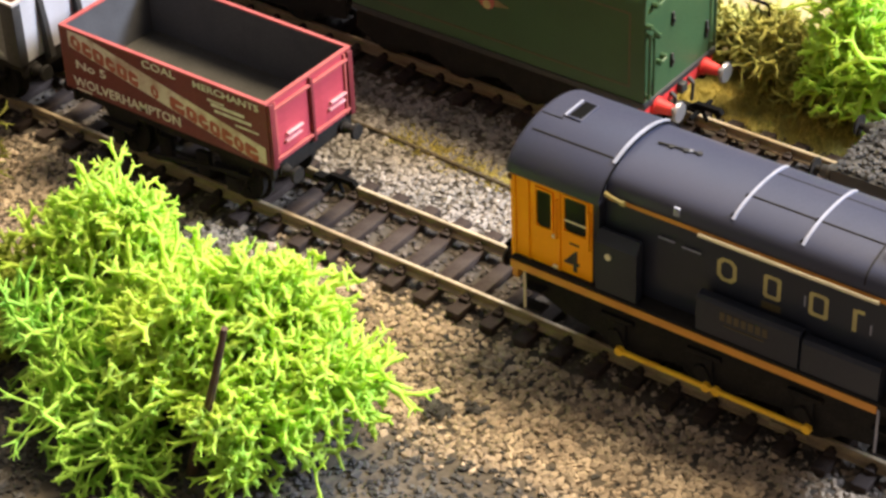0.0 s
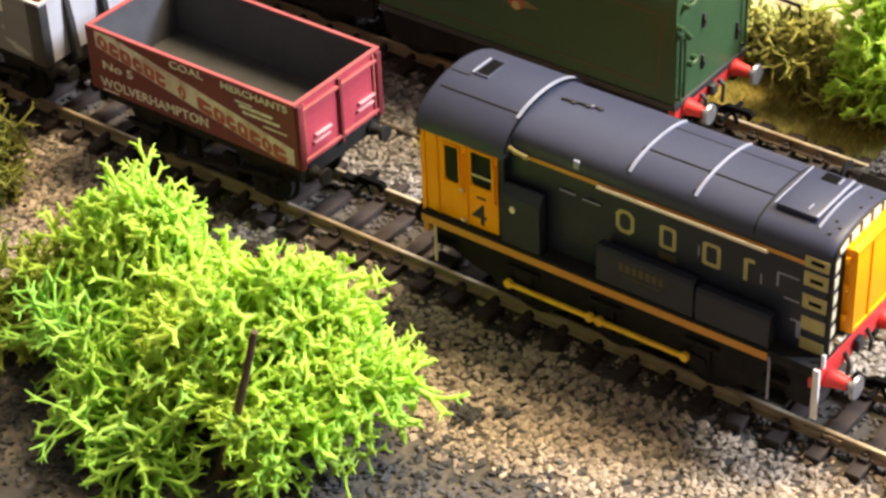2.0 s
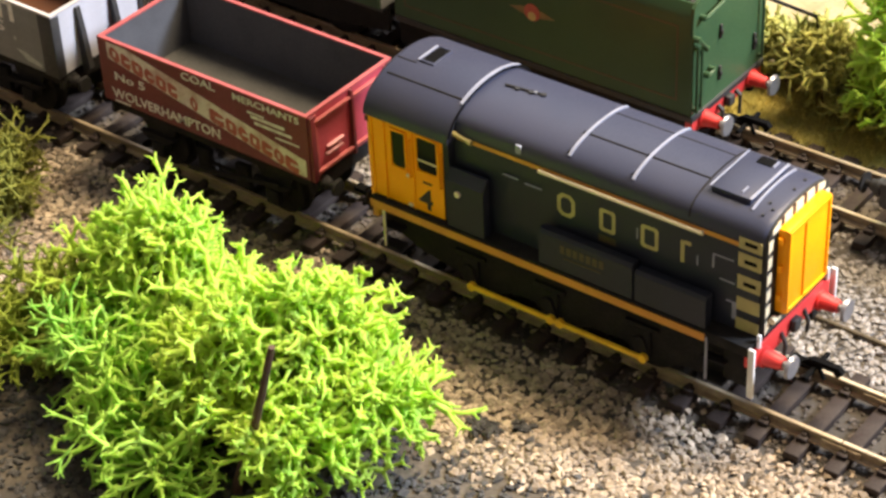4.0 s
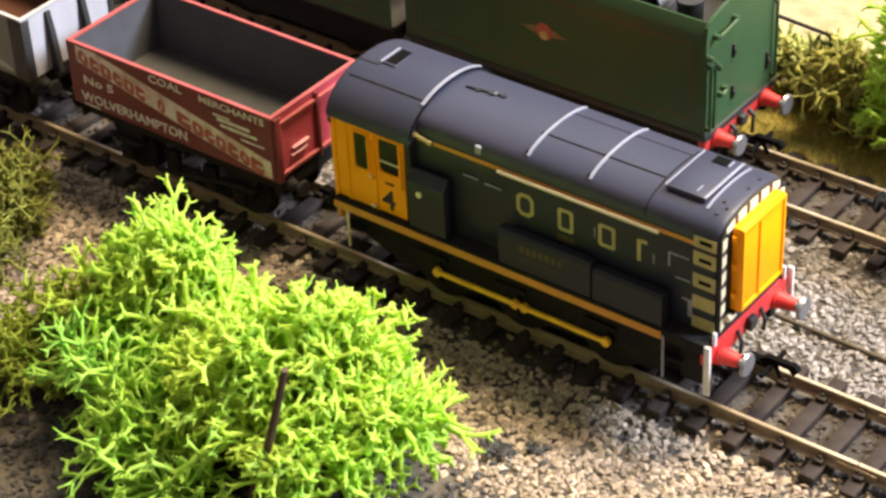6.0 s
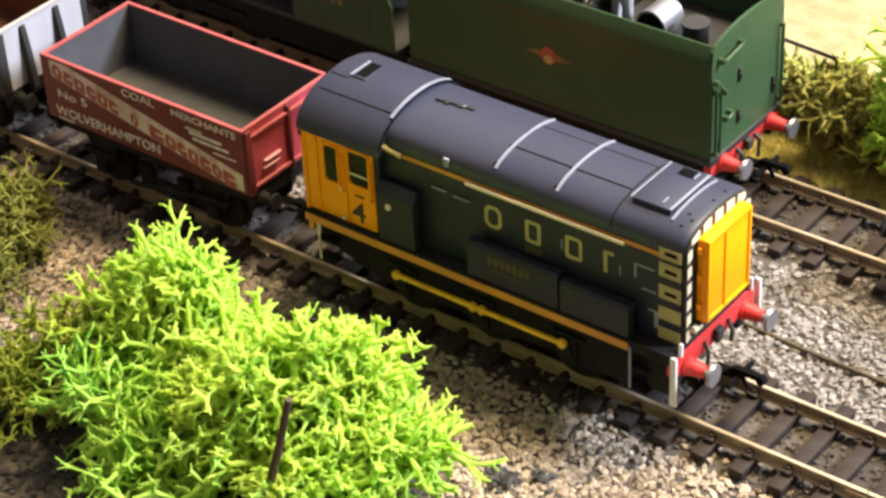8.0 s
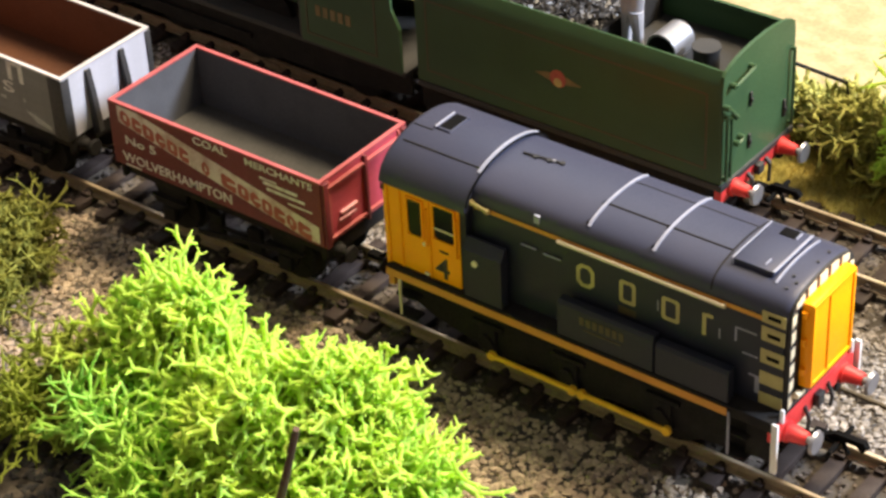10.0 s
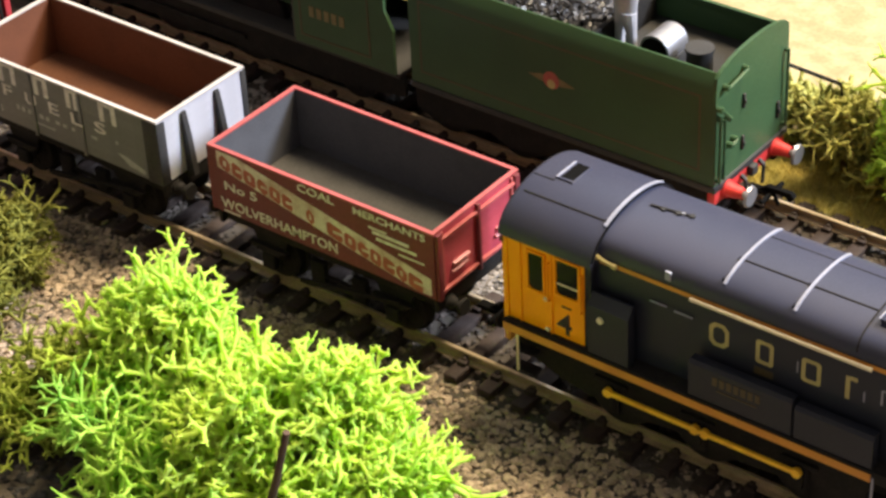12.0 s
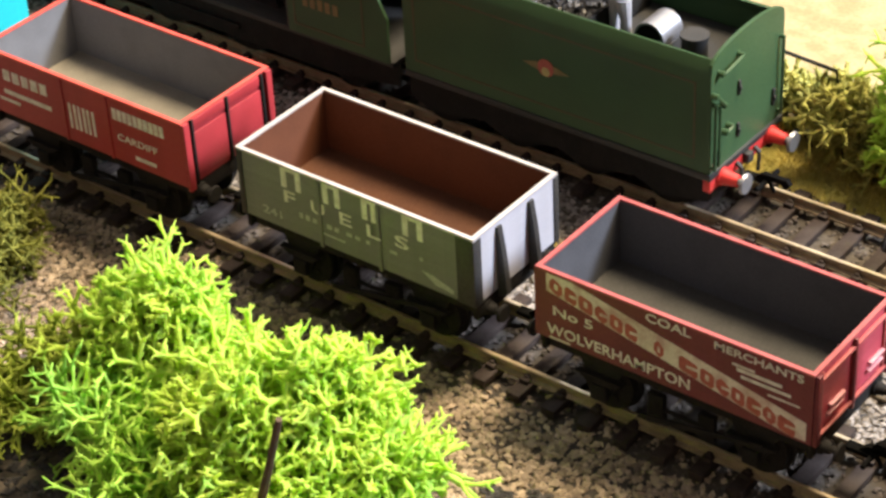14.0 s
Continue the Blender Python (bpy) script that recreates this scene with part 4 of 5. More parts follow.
    # yellow bars at the front corners, the upper ones with a dark slot
    for sgn in (-1, 1):
        for z0, z1, slot in ((40.9, 44.0, 1), (36.6, 40.0, 1), (31.2, 34.6, 1), (26.0, 29.2, 0), (21.2, 24.0, 0)):
            y0, y1 = sorted((sgn * H_HALF, sgn * (H_HALF + 0.16)))
            bm = bmesh.new()
            box(bm, 30.8, 36.0, y0, y1, z0, min(z1, 43.6), 0.05)
            bar = part("warning_stripe", bm, gold_mat, s, "yellow warning bar", smooth=0)
            if slot:
                y0, y1 = sorted((sgn * (H_HALF + 0.14), sgn * (H_HALF + 0.22)))
                bm = bmesh.new()
                box(bm, 32.2, 35.0, y0, y1, z0 + 1.1, z0 + 2.0)
                part("slot", bm, soot_mat, bar, smooth=0)
    # front: a black rim with cream chevrons round a deep yellow radiator casing
    rim = [(y * 0.955, 39.0 + (z - 39.0) * 0.975) for y, z in roof_arc(H_HALF, H_EAVE, H_TOP, 20)]
    bm = bmesh.new()
    prism(bm, rim + [(H_HALF * 0.955, 21.0), (-H_HALF * 0.955, 21.0)], 35.7, 36.9)
    nose = part("nose_frame", bm, black_mat, s, smooth=0)
    for k in range(6):
        z = 21.6 + k * 3.9
        for sgn in (-1, 1):
            bm = bmesh.new()
            prism(bm, [(sgn * 11.7, z), (sgn * 10.2, z + 0.6), (sgn * 10.2, z + 2.8), (sgn * 11.7, z + 2.4)], 36.9, 37.05)
            part("warning_stripe", bm, cream_mat, nose, smooth=0)
    for k in range(5):
        a = -10.4 + k * 4.3
        top = [roof_at(H_HALF, H_EAVE, H_TOP, q) * 0.975 + 0.85 for q in (a, a + 2.9)]
        bm = bmesh.new()
        prism(bm, [(a, 44.9), (a + 2.9, 44.9), (a + 2.9, top[1] - 0.35), (a, top[0] - 0.35)], 36.9, 37.05)
        part("warning_stripe", bm, cream_mat, nose, smooth=0)
    bm = bmesh.new()
    box(bm, 36.9, 39.4, -8.3, 8.0, 25.3, 45.4, 0.35)
    grille = part("radiator_grille", bm, yellow_mat, s, "plain yellow radiator casing")
    for b in ((-8.2, -7.4, 25.6, 45.1), (-2.0, -1.5, 25.6, 45.1), (7.1, 7.9, 25.6, 45.1), (-7.4, 7.1, 44.3, 45.1), (-7.4, 7.1, 25.6, 26.5)):
        bm = bmesh.new()
        box(bm, 39.3, 39.75, *b, 0.12)
        part("grille_bar", bm, yellow_mat, grille)
    for z in (29.5, 36.5, 43):
        bm = bmesh.new()
        rod(bm, (37.9, -8.7, z - 0.7), (37.9, -8.7, z + 0.7), 0.6, n=8)
        part("hinge", bm, yellow_mat, grille)
    bm = bmesh.new()
    box(bm, 36.9, 38.2, -9.0, 8.6, 22.6, 25.2, 0.3)
    part("nose_step", bm, black_mat, s)
    bm = bmesh.new()
    rod(bm, (37.6, -10.2, 24.2), (37.6, -7.8, 24.2), 0.8, n=12)
    part("lamp", bm, cream_mat, s, "small cream lamp by the casing")

    # buffer beams
    for x0, x1, way, mat in ((34.6, 36.8, 1, red_mat), (-60.0, -58.4, -1, orange_mat)):
        bm = bmesh.new()
        box(bm, x0, x1, -15.2, 15.2, 14.6, 19.6, 0.2)
        beam = part("buffer_beam", bm, mat, s, "red buffer beam")
        for yy in (-11.2, 11.2):
            buffer(beam, x1 - 0.1 if way > 0 else x0 + 0.1, yy, 15.7, way, mat, 6.9 if way > 0 else 4.2, steel_mat if way > 0 else grime_mat, 1.0 if way > 0 else 0.8)
        for yy in (-4.6, 4.6):
            bm = bmesh.new()
            rod(bm, (x1 if way > 0 else x0, yy, 17.5), ((x1 if way > 0 else x0) + way * 1.2, yy, 15.0), 0.45, n=8)
            rod(bm, ((x1 if way > 0 else x0) + way * 1.2, yy, 15.0), ((x1 if way > 0 else x0) + way * 1.0, yy, 12.2), 0.45, n=8)
            part("brake_pipe", bm, black_mat, beam)
        bm = bmesh.new()
        box(bm, (x1 if way > 0 else x0 - 1.4), (x1 + 1.4 if way > 0 else x0), -1.2, 1.2, 15.4, 18.4, 0.2)
        part("draw_hook", bm, black_mat, beam)
        for yy in (-13.6, 13.6):
            bm = bmesh.new()
            box(bm, x1 - 0.3 if way > 0 else x0 - 0.5, x1 + 0.5 if way > 0 else x0 + 0.3, yy - 0.35, yy + 0.35, 19.4, 22.6, 0.08)
            part("lamp_iron", bm, white_mat, beam)
        coupling(s, x1 if way > 0 else x0, way, 8.4)
    wheels = [wheelset(s, x, 8.15, GAUGE - 0.4) for x in (-34.4, -13.6, 9.6)]
    cranks = []
    for x in (-34.4, -13.6, 9.6):
        for sgn in (-1, 1):
            bm = bmesh.new()
            y0, y1 = sorted((sgn * 14.2, sgn * 15.0))
            slab(bm, [(-1.8, 0.9), (-1.0, 1.6), (3.4, 1.1), (4.1, 0), (3.4, -1.1), (-1.0, -1.6), (-1.8, -0.9)], y0, y1)
            c = part("fly_crank", bm, grime_mat, s)
            c.location = (x * M, 0, 9.0 * M)
            cranks.append(c)
    rods = []
    for sgn in (-1, 1):
        bm = bmesh.new()
        y0, y1 = sorted((sgn * 15.1, sgn * 15.9))
        for x0, x1 in ((-34.4, -13.0), (-13.6, 9.6)):
            box(bm, x0, x1, y0, y1, -0.5, 0.5, 0.12)
        for x in (-34.4, -13.6, -11.2, 9.6):
            rod(bm, (x, y0 - 0.1, 0), (x, y1 + 0.1, 0), 1.05, n=14)
        rods.append(part("coupling_rod", bm, rod_yellow_mat, s, "yellow painted coupling rod"))
    return s, wheels, cranks, rods


# ---- green express engine and tender on the far track ----
def tender():
    t = thing("green_tender", 0, 71, 0, "lined green model steam locomotive tender with red buffer beam", "locomotive tender")
    x0, x1, half = -92.5, -6.2, 15.8

    # tank sides, turned in at the top
    for sgn in (-1, 1):
        bm = bmesh.new()
        o = [(sgn * half, 15.8), (sgn * half, 40.6), (sgn * (half - 0.6), 42.4), (sgn * (half - 2.0), 44.6), (sgn * (half - 2.7), 44.4), (sgn * (half - 1.4), 42.0), (sgn * (half - 0.9), 40.4), (sgn * (half - 0.9), 15.8)]
        prism(bm, o, x0, x1)
        side = part("tank_side", bm, tender_green_mat, t, "dark lined green tank side", smooth=40)
        y = sgn * half
        for b in ((x0 + 3, x1 - 3, 19.0, 19.5), (x0 + 3, x1 - 3, 38.6, 39.1), (x0 + 3, x0 + 3.5, 19.5, 38.6), (x1 - 3.5, x1 - 3, 19.5, 38.6)):
            bm = bmesh.new()
            y0, y1 = sorted((y, y + sgn * 0.06))
            box(bm, b[0], b[1], y0, y1, b[2], b[3])
            part("lining", bm, line_mat, side, smooth=0)
        # crest as plain coloured shapes
        if sgn < 0:
            bm = bmesh.new()
            slab(bm, [(-56.8, 29.6), (-53.0, 30.6), (-47.2, 30.6), (-43.4, 29.4), (-47.2, 28.6), (-53.0, 28.6)], y - 0.1, y)
            crest = part("crest_bar", bm, dim_gold_mat, side, smooth=0)
            bm = bmesh.new()
            rod(bm, (-50.1, y, 29.6), (-50.1, y - 0.16, 29.6), 2.3, n=16)
            part("crest_disc", bm, band_red_mat, crest, smooth=0)
            bm = bmesh.new()
            rod(bm, (-50.1, y - 0.16, 28.6), (-50.1, y - 0.22, 28.6), 1.2, n=12)
            part("crest_disc", bm, gold_mat, crest, smooth=0)
    # rear plate with domed top
    bm = bmesh.new()
    top = [(half * math.cos(math.pi * k / 14), 42.8 + 4.6 * math.sin(math.pi * k / 14) ** 0.8) for k in range(15)]
    top = [(y, z) for y, z in top if abs(y) < half - 0.2]
    prism(bm, [(half, 15.8), (half, 41.4)] + top + [(-half, 41.4), (-half, 15.8)], x1, x1 + 0.9)
    rear = part("rear_plate", bm, tender_green_mat, t, "bright green rear plate", smooth=0)
    for ya, za, yb, zb in ((-12.8, 41.2, -4.6, 42.2), (-15.2, 36.6, -11.6, 32.6), (-10.6, 25.0, -8.6, 25.6)):
        bm = bmesh.new()
        rod(bm, (x1 + 2.4, ya, za), (x1 + 2.4, yb, zb), 0.45, n=8)
        for yy, zz in ((ya, za), (yb, zb)):
            rod(bm, (x1 + 0.8, yy, zz), (x1 + 2.6, yy, zz), 0.75, n=10)
        part("handrail", bm, tender_green_mat, rear)
    for yy, zz, h in ((-4.0, 31.4, 3.6), (-4.0, 20.2, 3.6), (11.6, 20.5, 4.5), (-13.6, 18.2, 3.0)):
        bm = bmesh.new()
        box(bm, x1 + 0.9, x1 + 1.5, yy - 0.4, yy + 0.4, zz, zz + h, 0.12)
        box(bm, x1 + 1.3, x1 + 1.8, yy - 0.3, yy + 0.3, zz + h * 0.3, zz + h * 0.6, 0.1)
        part("lamp_iron", bm, black_mat, rear)
    for yy, za, zb in ((-13.2, 17.2, 33.0), (-15.0, 17.0, 34.5), (14.2, 17.2, 38.0)):
        bm = bmesh.new()
        rod(bm, (x1 + 1.9, yy, za), (x1 + 1.9, yy, zb), 0.36, n=8)
        for zz in (za + 0.4, zb - 0.4):
            rod(bm, (x1 + 0.8, yy, zz), (x1 + 2.0, yy, zz), 0.5, n=8)
        part("ladder_rail", bm, tender_green_mat, rear)
    # tank top, coal, fittings
    bm = bmesh.new()
    box(bm, x0, x1, -half + 1.5, half - 1.5, 15.8, 36.0)
    part("tank_top", bm, black_mat, t, smooth=0)
    bm = bmesh.new()
    box(bm, -41.0, -39.8, -half + 2.6, half - 2.6, 36.0, 44.0, 0.2)
    part("coal_plate", bm, grime_mat, t)
    bm = bmesh.new()
    rod(bm, (-17.3, -3.6, 36), (-17.3, -3.6, 42.4), 3.1, n=20)
    rod(bm, (-17.3, -3.6, 42.2), (-17.3, -3.6, 43.0), 3.4, n=20)
    part("water_filler", bm, black_mat, t, "black round water filler")
    bm = bmesh.new()
    rod(bm, (-27.0, -7.6, 40.6), (-27.0, 0.6, 40.6), 4.0, n=28)
    scoop = part("scoop_dome", bm, steel_mat, t, "silver rounded water scoop dome")
    bm = bmesh.new()
    rod(bm, (-27.0, -7.75, 40.5), (-27.0, -7.5, 40.5), 3.5, n=28)
    part("dark_end", bm, soot_mat, scoop)
    bm = bmesh.new()
    box(bm, -31.0, -23.0, -7.4, 0.4, 36, 39.0, 0.3)
    part("scoop_base", bm, black_mat, scoop)
    # frames, wheels, buffers
    bm = bmesh.new()
    box(bm, x0, x1 + 1.4, -half - 0.4, half + 0.4, 14.2, 15.8, 0.15)
    part("footplate", bm, black_mat, t)
    for sgn in (-1, 1):
        bm = bmesh.new()
        y0, y1 = sorted((sgn * 13.0, sgn * 14.4))
        slab(bm, [(x0, 14.2), (x1, 14.2), (x1, 7.5), (-20, 5.0), (-26, 7.5), (-42, 5.0), (-48, 7.5), (-64, 5.0), (-70, 7.5), (-86, 5), (x0, 7.5)], y0, y1)
        part("frame", bm, grime_mat, t)
    for x in (-20, -42, -64, -86):
        wheelset(t, x, 8.0, GAUGE - 0.4)
    bm = bmesh.new()
    box(bm, x1 - 1.0, x1 + 1.0, -15.4, 15.4, 10.6, 14.6, 0.2)
    beam = part("buffer_beam", bm, red_mat, t, "red buffer beam")
    for yy in (-10.6, 10.6):
        buffer(beam, x1 + 0.9, yy, 13.0, 1, red_mat, 7.0)
    bm = bmesh.new()
    box(bm, x1 + 1, x1 + 2.6, -1.2, 1.2, 11.4, 14, 0.2)
    for yy in (-4, 4):
        rod(bm, (x1 + 1, yy, 13), (x1 + 2.4, yy, 12), 0.6, n=8)
        rod(bm, (x1 + 2.4, yy, 12), (x1 + 2.2, yy, 7), 0.45, n=8)
    part("brake_pipe", bm, black_mat, beam)
    coupling(t, x1 + 1.0, 1, 8.0)
    return t


def express_engine():
    e = thing("steam_engine", 0, 71, 0, "dark green model express steam locomotive with its cab beside the tender", "locomotive")
    for sgn in (-1, 1):
        bm = bmesh.new()
        y0, y1 = sorted((sgn * 15.4, sgn * 16.2))
        slab(bm, [(-130, 15.6), (-97.5, 15.6), (-97.5, 28), (-100, 33), (-100, 44), (-130, 44)], y0, y1)
        cab = part("cab_side", bm, tender_green_mat, e, "dark lined green cab side", smooth=0)
        if sgn < 0:
            for b in ((-128, -105, 18.0, 18.5), (-128, -127.5, 18.5, 36), (-105.5, -105, 18.5, 36)):
                bm = bmesh.new()
                box(bm, b[0], b[1], -16.3, -16.2, b[2], b[3])
                part("lining", bm, line_mat, cab, smooth=0)
            for k in range(5):
                bm = bmesh.new()
                x = -124.6 + k * 2.45
                box(bm, x, x + 1.6, -16.34, -16.2, 24.2, 27.2)
                part("number_bar", bm, dim_gold_mat, cab, smooth=0)
    bm = bmesh.new()
    box(bm, -131, -98, -16.0, 16.0, 44, 45.5, 0.4)
    part("cab_roof", bm, black_mat, e)
    bm = bmesh.new()
    box(bm, -131.5, -130.2, -15.2, 15.2, 15.6, 44)
    part("cab_front", bm, black_mat, e)
    bm = bmesh.new()
    rod(bm, (-131, 0, 30), (-290, 0, 30), 13.2, 11.5, n=32)
    part("boiler", bm, tender_green_mat, e)
    bm = bmesh.new()
    box(bm, -290, -97, -15.4, 15.4, 14.2, 15.6, 0.15)
    part("running_plate", bm, black_mat, e)
    for sgn in (-1, 1):
        bm = bmesh.new()
        slab(bm, [(-290, 14.2), (-97, 14.2), (-97, 8), (-120, 5), (-290, 6)], *sorted((sgn * 12.4, sgn * 13.4)))
        part("frame", bm, grime_mat, e)
        bm = bmesh.new()
        box(bm, -240, -150, *sorted((sgn * 13.6, sgn * 14.4)), 8.4, 9.8, 0.2)
        part("coupling_rod", bm, grime_mat, e)
    for x, r in ((-116, 7.2), (-152, 13.0), (-180, 13.0), (-208, 13.0), (-244, 6.2), (-262, 6.2)):
        wheelset(e, x, r, GAUGE - 0.4)
    return e


def dark_wagon():
    w = thing("low_wagon", 0, 71, 0, "dark grey low wagon with a coarse grey load", "railway wagon")
    x0, x1 = 42.0, 106.0
    bm = bmesh.new()
    box(bm, x0, x1, -12.5, 12.5, 7.0, 13.4, 0.3)
    part("body", bm, black_mat, w)
    for x in (54.0, 94.0):
        wheelset(w, x, 6.0, GAUGE - 0.4)
    rng = np.random.default_rng(3)
    spots = [(x, y, 13.6 + rng.uniform(0, 0.8)) for x, y in zip(rng.uniform(x0 + 0.8, x1 - 1, 1600), rng.uniform(-11.8, 11.8, 1600))]
    load = chips("load", spots, 0.6, 1.1, dark_stone_mat, "")
    del load["category"]
    load.parent = w
    buffer(w, x0, -10.6, 11, -1, black_mat, 5, grime_mat)
    buffer(w, x0, 10.6, 11, -1, black_mat, 5, grime_mat)
    return w


def model_figure():
    """A small plain standing doll on the tender's tank top."""
    bm = bmesh.new()
    for x, y in ((-38.6, -4.4), (-34.4, -5.4)):
        loft(bm, [[(x + r * math.cos(q) + dx, y + r * math.sin(q), z) for q in (k * math.pi / 5 for k in range(10))] for z, r, dx in ((36.0, 1.5, 0.0), (37.0, 1.15, 0.0), (42.0, 1.3, 0.2 if x < -36 else -0.3), (47.5, 2.0, 0.9 if x < -36 else -1.1))])
    loft(bm, [[(-36.6 + 3.1 * r * math.cos(q), -5.0 + 2.1 * r * math.sin(q), z) for q in (k * math.pi / 6 for k in range(12))] for z, r in ((46.5, 0.9), (49.5, 1.0), (55.0, 1.15), (58.5, 1.0), (59.6, 0.4))])
    ob = part("model_figure", bm, doll_mat, None)
    ob.location = (0, 71 * M, 0)
    return tagged(ob, "pale grey plain miniature figure standing on the tender", "figurine")


def tender_coal(t):
    rng = np.random.default_rng(8)
    spots = []
    for _ in range(2600):
        x, y = rng.uniform(-91, -41.5), rng.uniform(-12.5, 12.5)
        spots.append((x, y, 38.5 + 5.5 * (1 - (y / 14) ** 2) * min(1, (x + 92) / 10) + rng.uniform(-0.3, 0.8)))
    c = chips("coal_load", spots, 0.8, 1.5, coal_mat, "", flat=0.9)
    del c["category"]
    c.parent = t
    bm = bmesh.new()
    box(bm, -91.5, -41.2, -13.0, 13.0, 36, 38.6)
    part("coal_bed", bm, coal_mat, t)


# ---- lichen bushes: sprigs that fork again and again ----
def sprig_tubes(rng, clumps, count, thick, reach, links=1.0):
    """Strands of a lichen: every sprig starts inside a clump, grows outwards and forks like an antler; near joints are webbed together."""
    segs, nodes = [], []
    total = sum(c[3] ** 2 for c in clumps)
    for cx, cy, cz, r in clumps:
        for _ in range(int(count * r * r / total)):
            d = rng.normal(size=3)
            d /= np.linalg.norm(d)
            if d[2] < -0.45:
                d[2] = -d[2]
            wob = 0.82 + 0.34 * noise.noise((cx + d[0] * 2.2, cy + d[1] * 2.2, d[2] * 2.2))
            stretch = rng.uniform(0.8, 1.2) if rng.random() < 0.93 else rng.uniform(1.4, 1.9)
            p = np.array((cx, cy, cz)) + d * (r * wob * rng.uniform(0.4, 1.0) ** 0.6 - reach * 1.7)
            if p[2] < -4.5:
                p[2] = -4.0
            todo = [(p, d, reach * stretch, thick * rng.uniform(0.9, 1.5), 0)]
            while todo:
                a, way, length, w, level = todo.pop()
                way = way + rng.normal(0, 0.2, 3)
                way /= np.linalg.norm(way)
                b = a + way * length
                w2 = w * (0.84 if level < 3 else 0.32)
                segs.append((a, b, w, w2))
                if level < 3:
                    nodes.append(b)
                    side = np.cross(way, rng.normal(size=3))
                    side /= np.linalg.norm(side)
                    arms = 2 if rng.random() < 0.72 else 3
                    for k in range(arms):
                        turn = 2 * math.pi * k / arms
                        q = way + (side * math.cos(turn) + np.cross(way, side) * math.sin(turn)) * rng.uniform(0.55, 1.15)
                        q /= np.linalg.norm(q)
                        todo.append((b, q, length * (rng.uniform(0.6, 0.9) if level < 2 else rng.uniform(0.36, 0.6)), w2, level + 1))
    tree = kdtree.KDTree(len(nodes))
    for k, p in enumerate(nodes):
        tree.insert(p, k)
    tree.balance()
    for k, p in enumerate(nodes):
        if rng.random() < links:
            for q, j, dist in tree.find_n(p, 6):
                if j > k and 1.0 < dist < reach * 0.8:
                    segs.append((p, np.array(q), thick * 0.8, thick * 0.8))
                    break
    return segs


def tubes(name, segs, mat, parent, label, flat=0.62):
    """Flattened strands, wider at the joints than between them."""
    a = np.array([s[0] for s in segs])
    b = np.array([s[1] for s in segs])
    w0 = np.array([s[2] for s in segs])[:, None]
    w1 = np.array([s[3] for s in segs])[:, None]
    d = b - a
    d /= np.linalg.norm(d, axis=1, keepdims=True)
    ref = np.random.default_rng(len(segs)).normal(size=d.shape)
    u = np.cross(d, ref)
    u /= np.linalg.norm(u, axis=1, keepdims=True)
    v = np.cross(d, u)
    mid, wm = (a + b) / 2 + v * w0 * 0.4, (w0 + w1) / 2 * 0.7
    k = 4
    rings = []
    for c, w in ((a - d * w0 * 0.5, w0 * 1.15), (mid, wm), (b, w1 * 1.25)):
        rings.append(np.stack([c + (u * math.cos(2 * math.pi * i / k) + v * math.sin(2 * math.pi * i / k) * flat) * w for i in range(k)], 1))
    rings.append((b + d * w1 * 0.7)[:, None, :])
    allv = np.concatenate(rings, 1)
    per = allv.shape[1]
    f = []
    for r in range(2):
        for i in range(k):
            f.append((r * k + i, r * k + (i + 1) % k, (r + 1) * k + (i + 1) % k, (r + 1) * k + i))
    quads = np.array(f)
    tris = np.array([(2 * k + i, 2 * k + (i + 1) % k, 3 * k) for i in range(k)])
    off = per * np.arange(len(segs))[:, None, None]
    faces = (quads[None] + off).reshape(-1, 4).tolist() + (tris[None] + off).reshape(-1, 3).tolist()
    ob = mesh_object(name, allv.reshape(-1, 3), faces, mat, parent, smooth=True)
    return tagged(ob, label)


def clumps_of(name, rng, how, mat, parent, label):
    """One part for each clump of a bush."""
    clumps, count, thick, reach = how
    total = sum(c[3] ** 2 for c in clumps)
    for c in clumps:
        tubes(name, sprig_tubes(rng, [c], count * c[3] ** 2 / total, thick, reach), mat, parent, label)


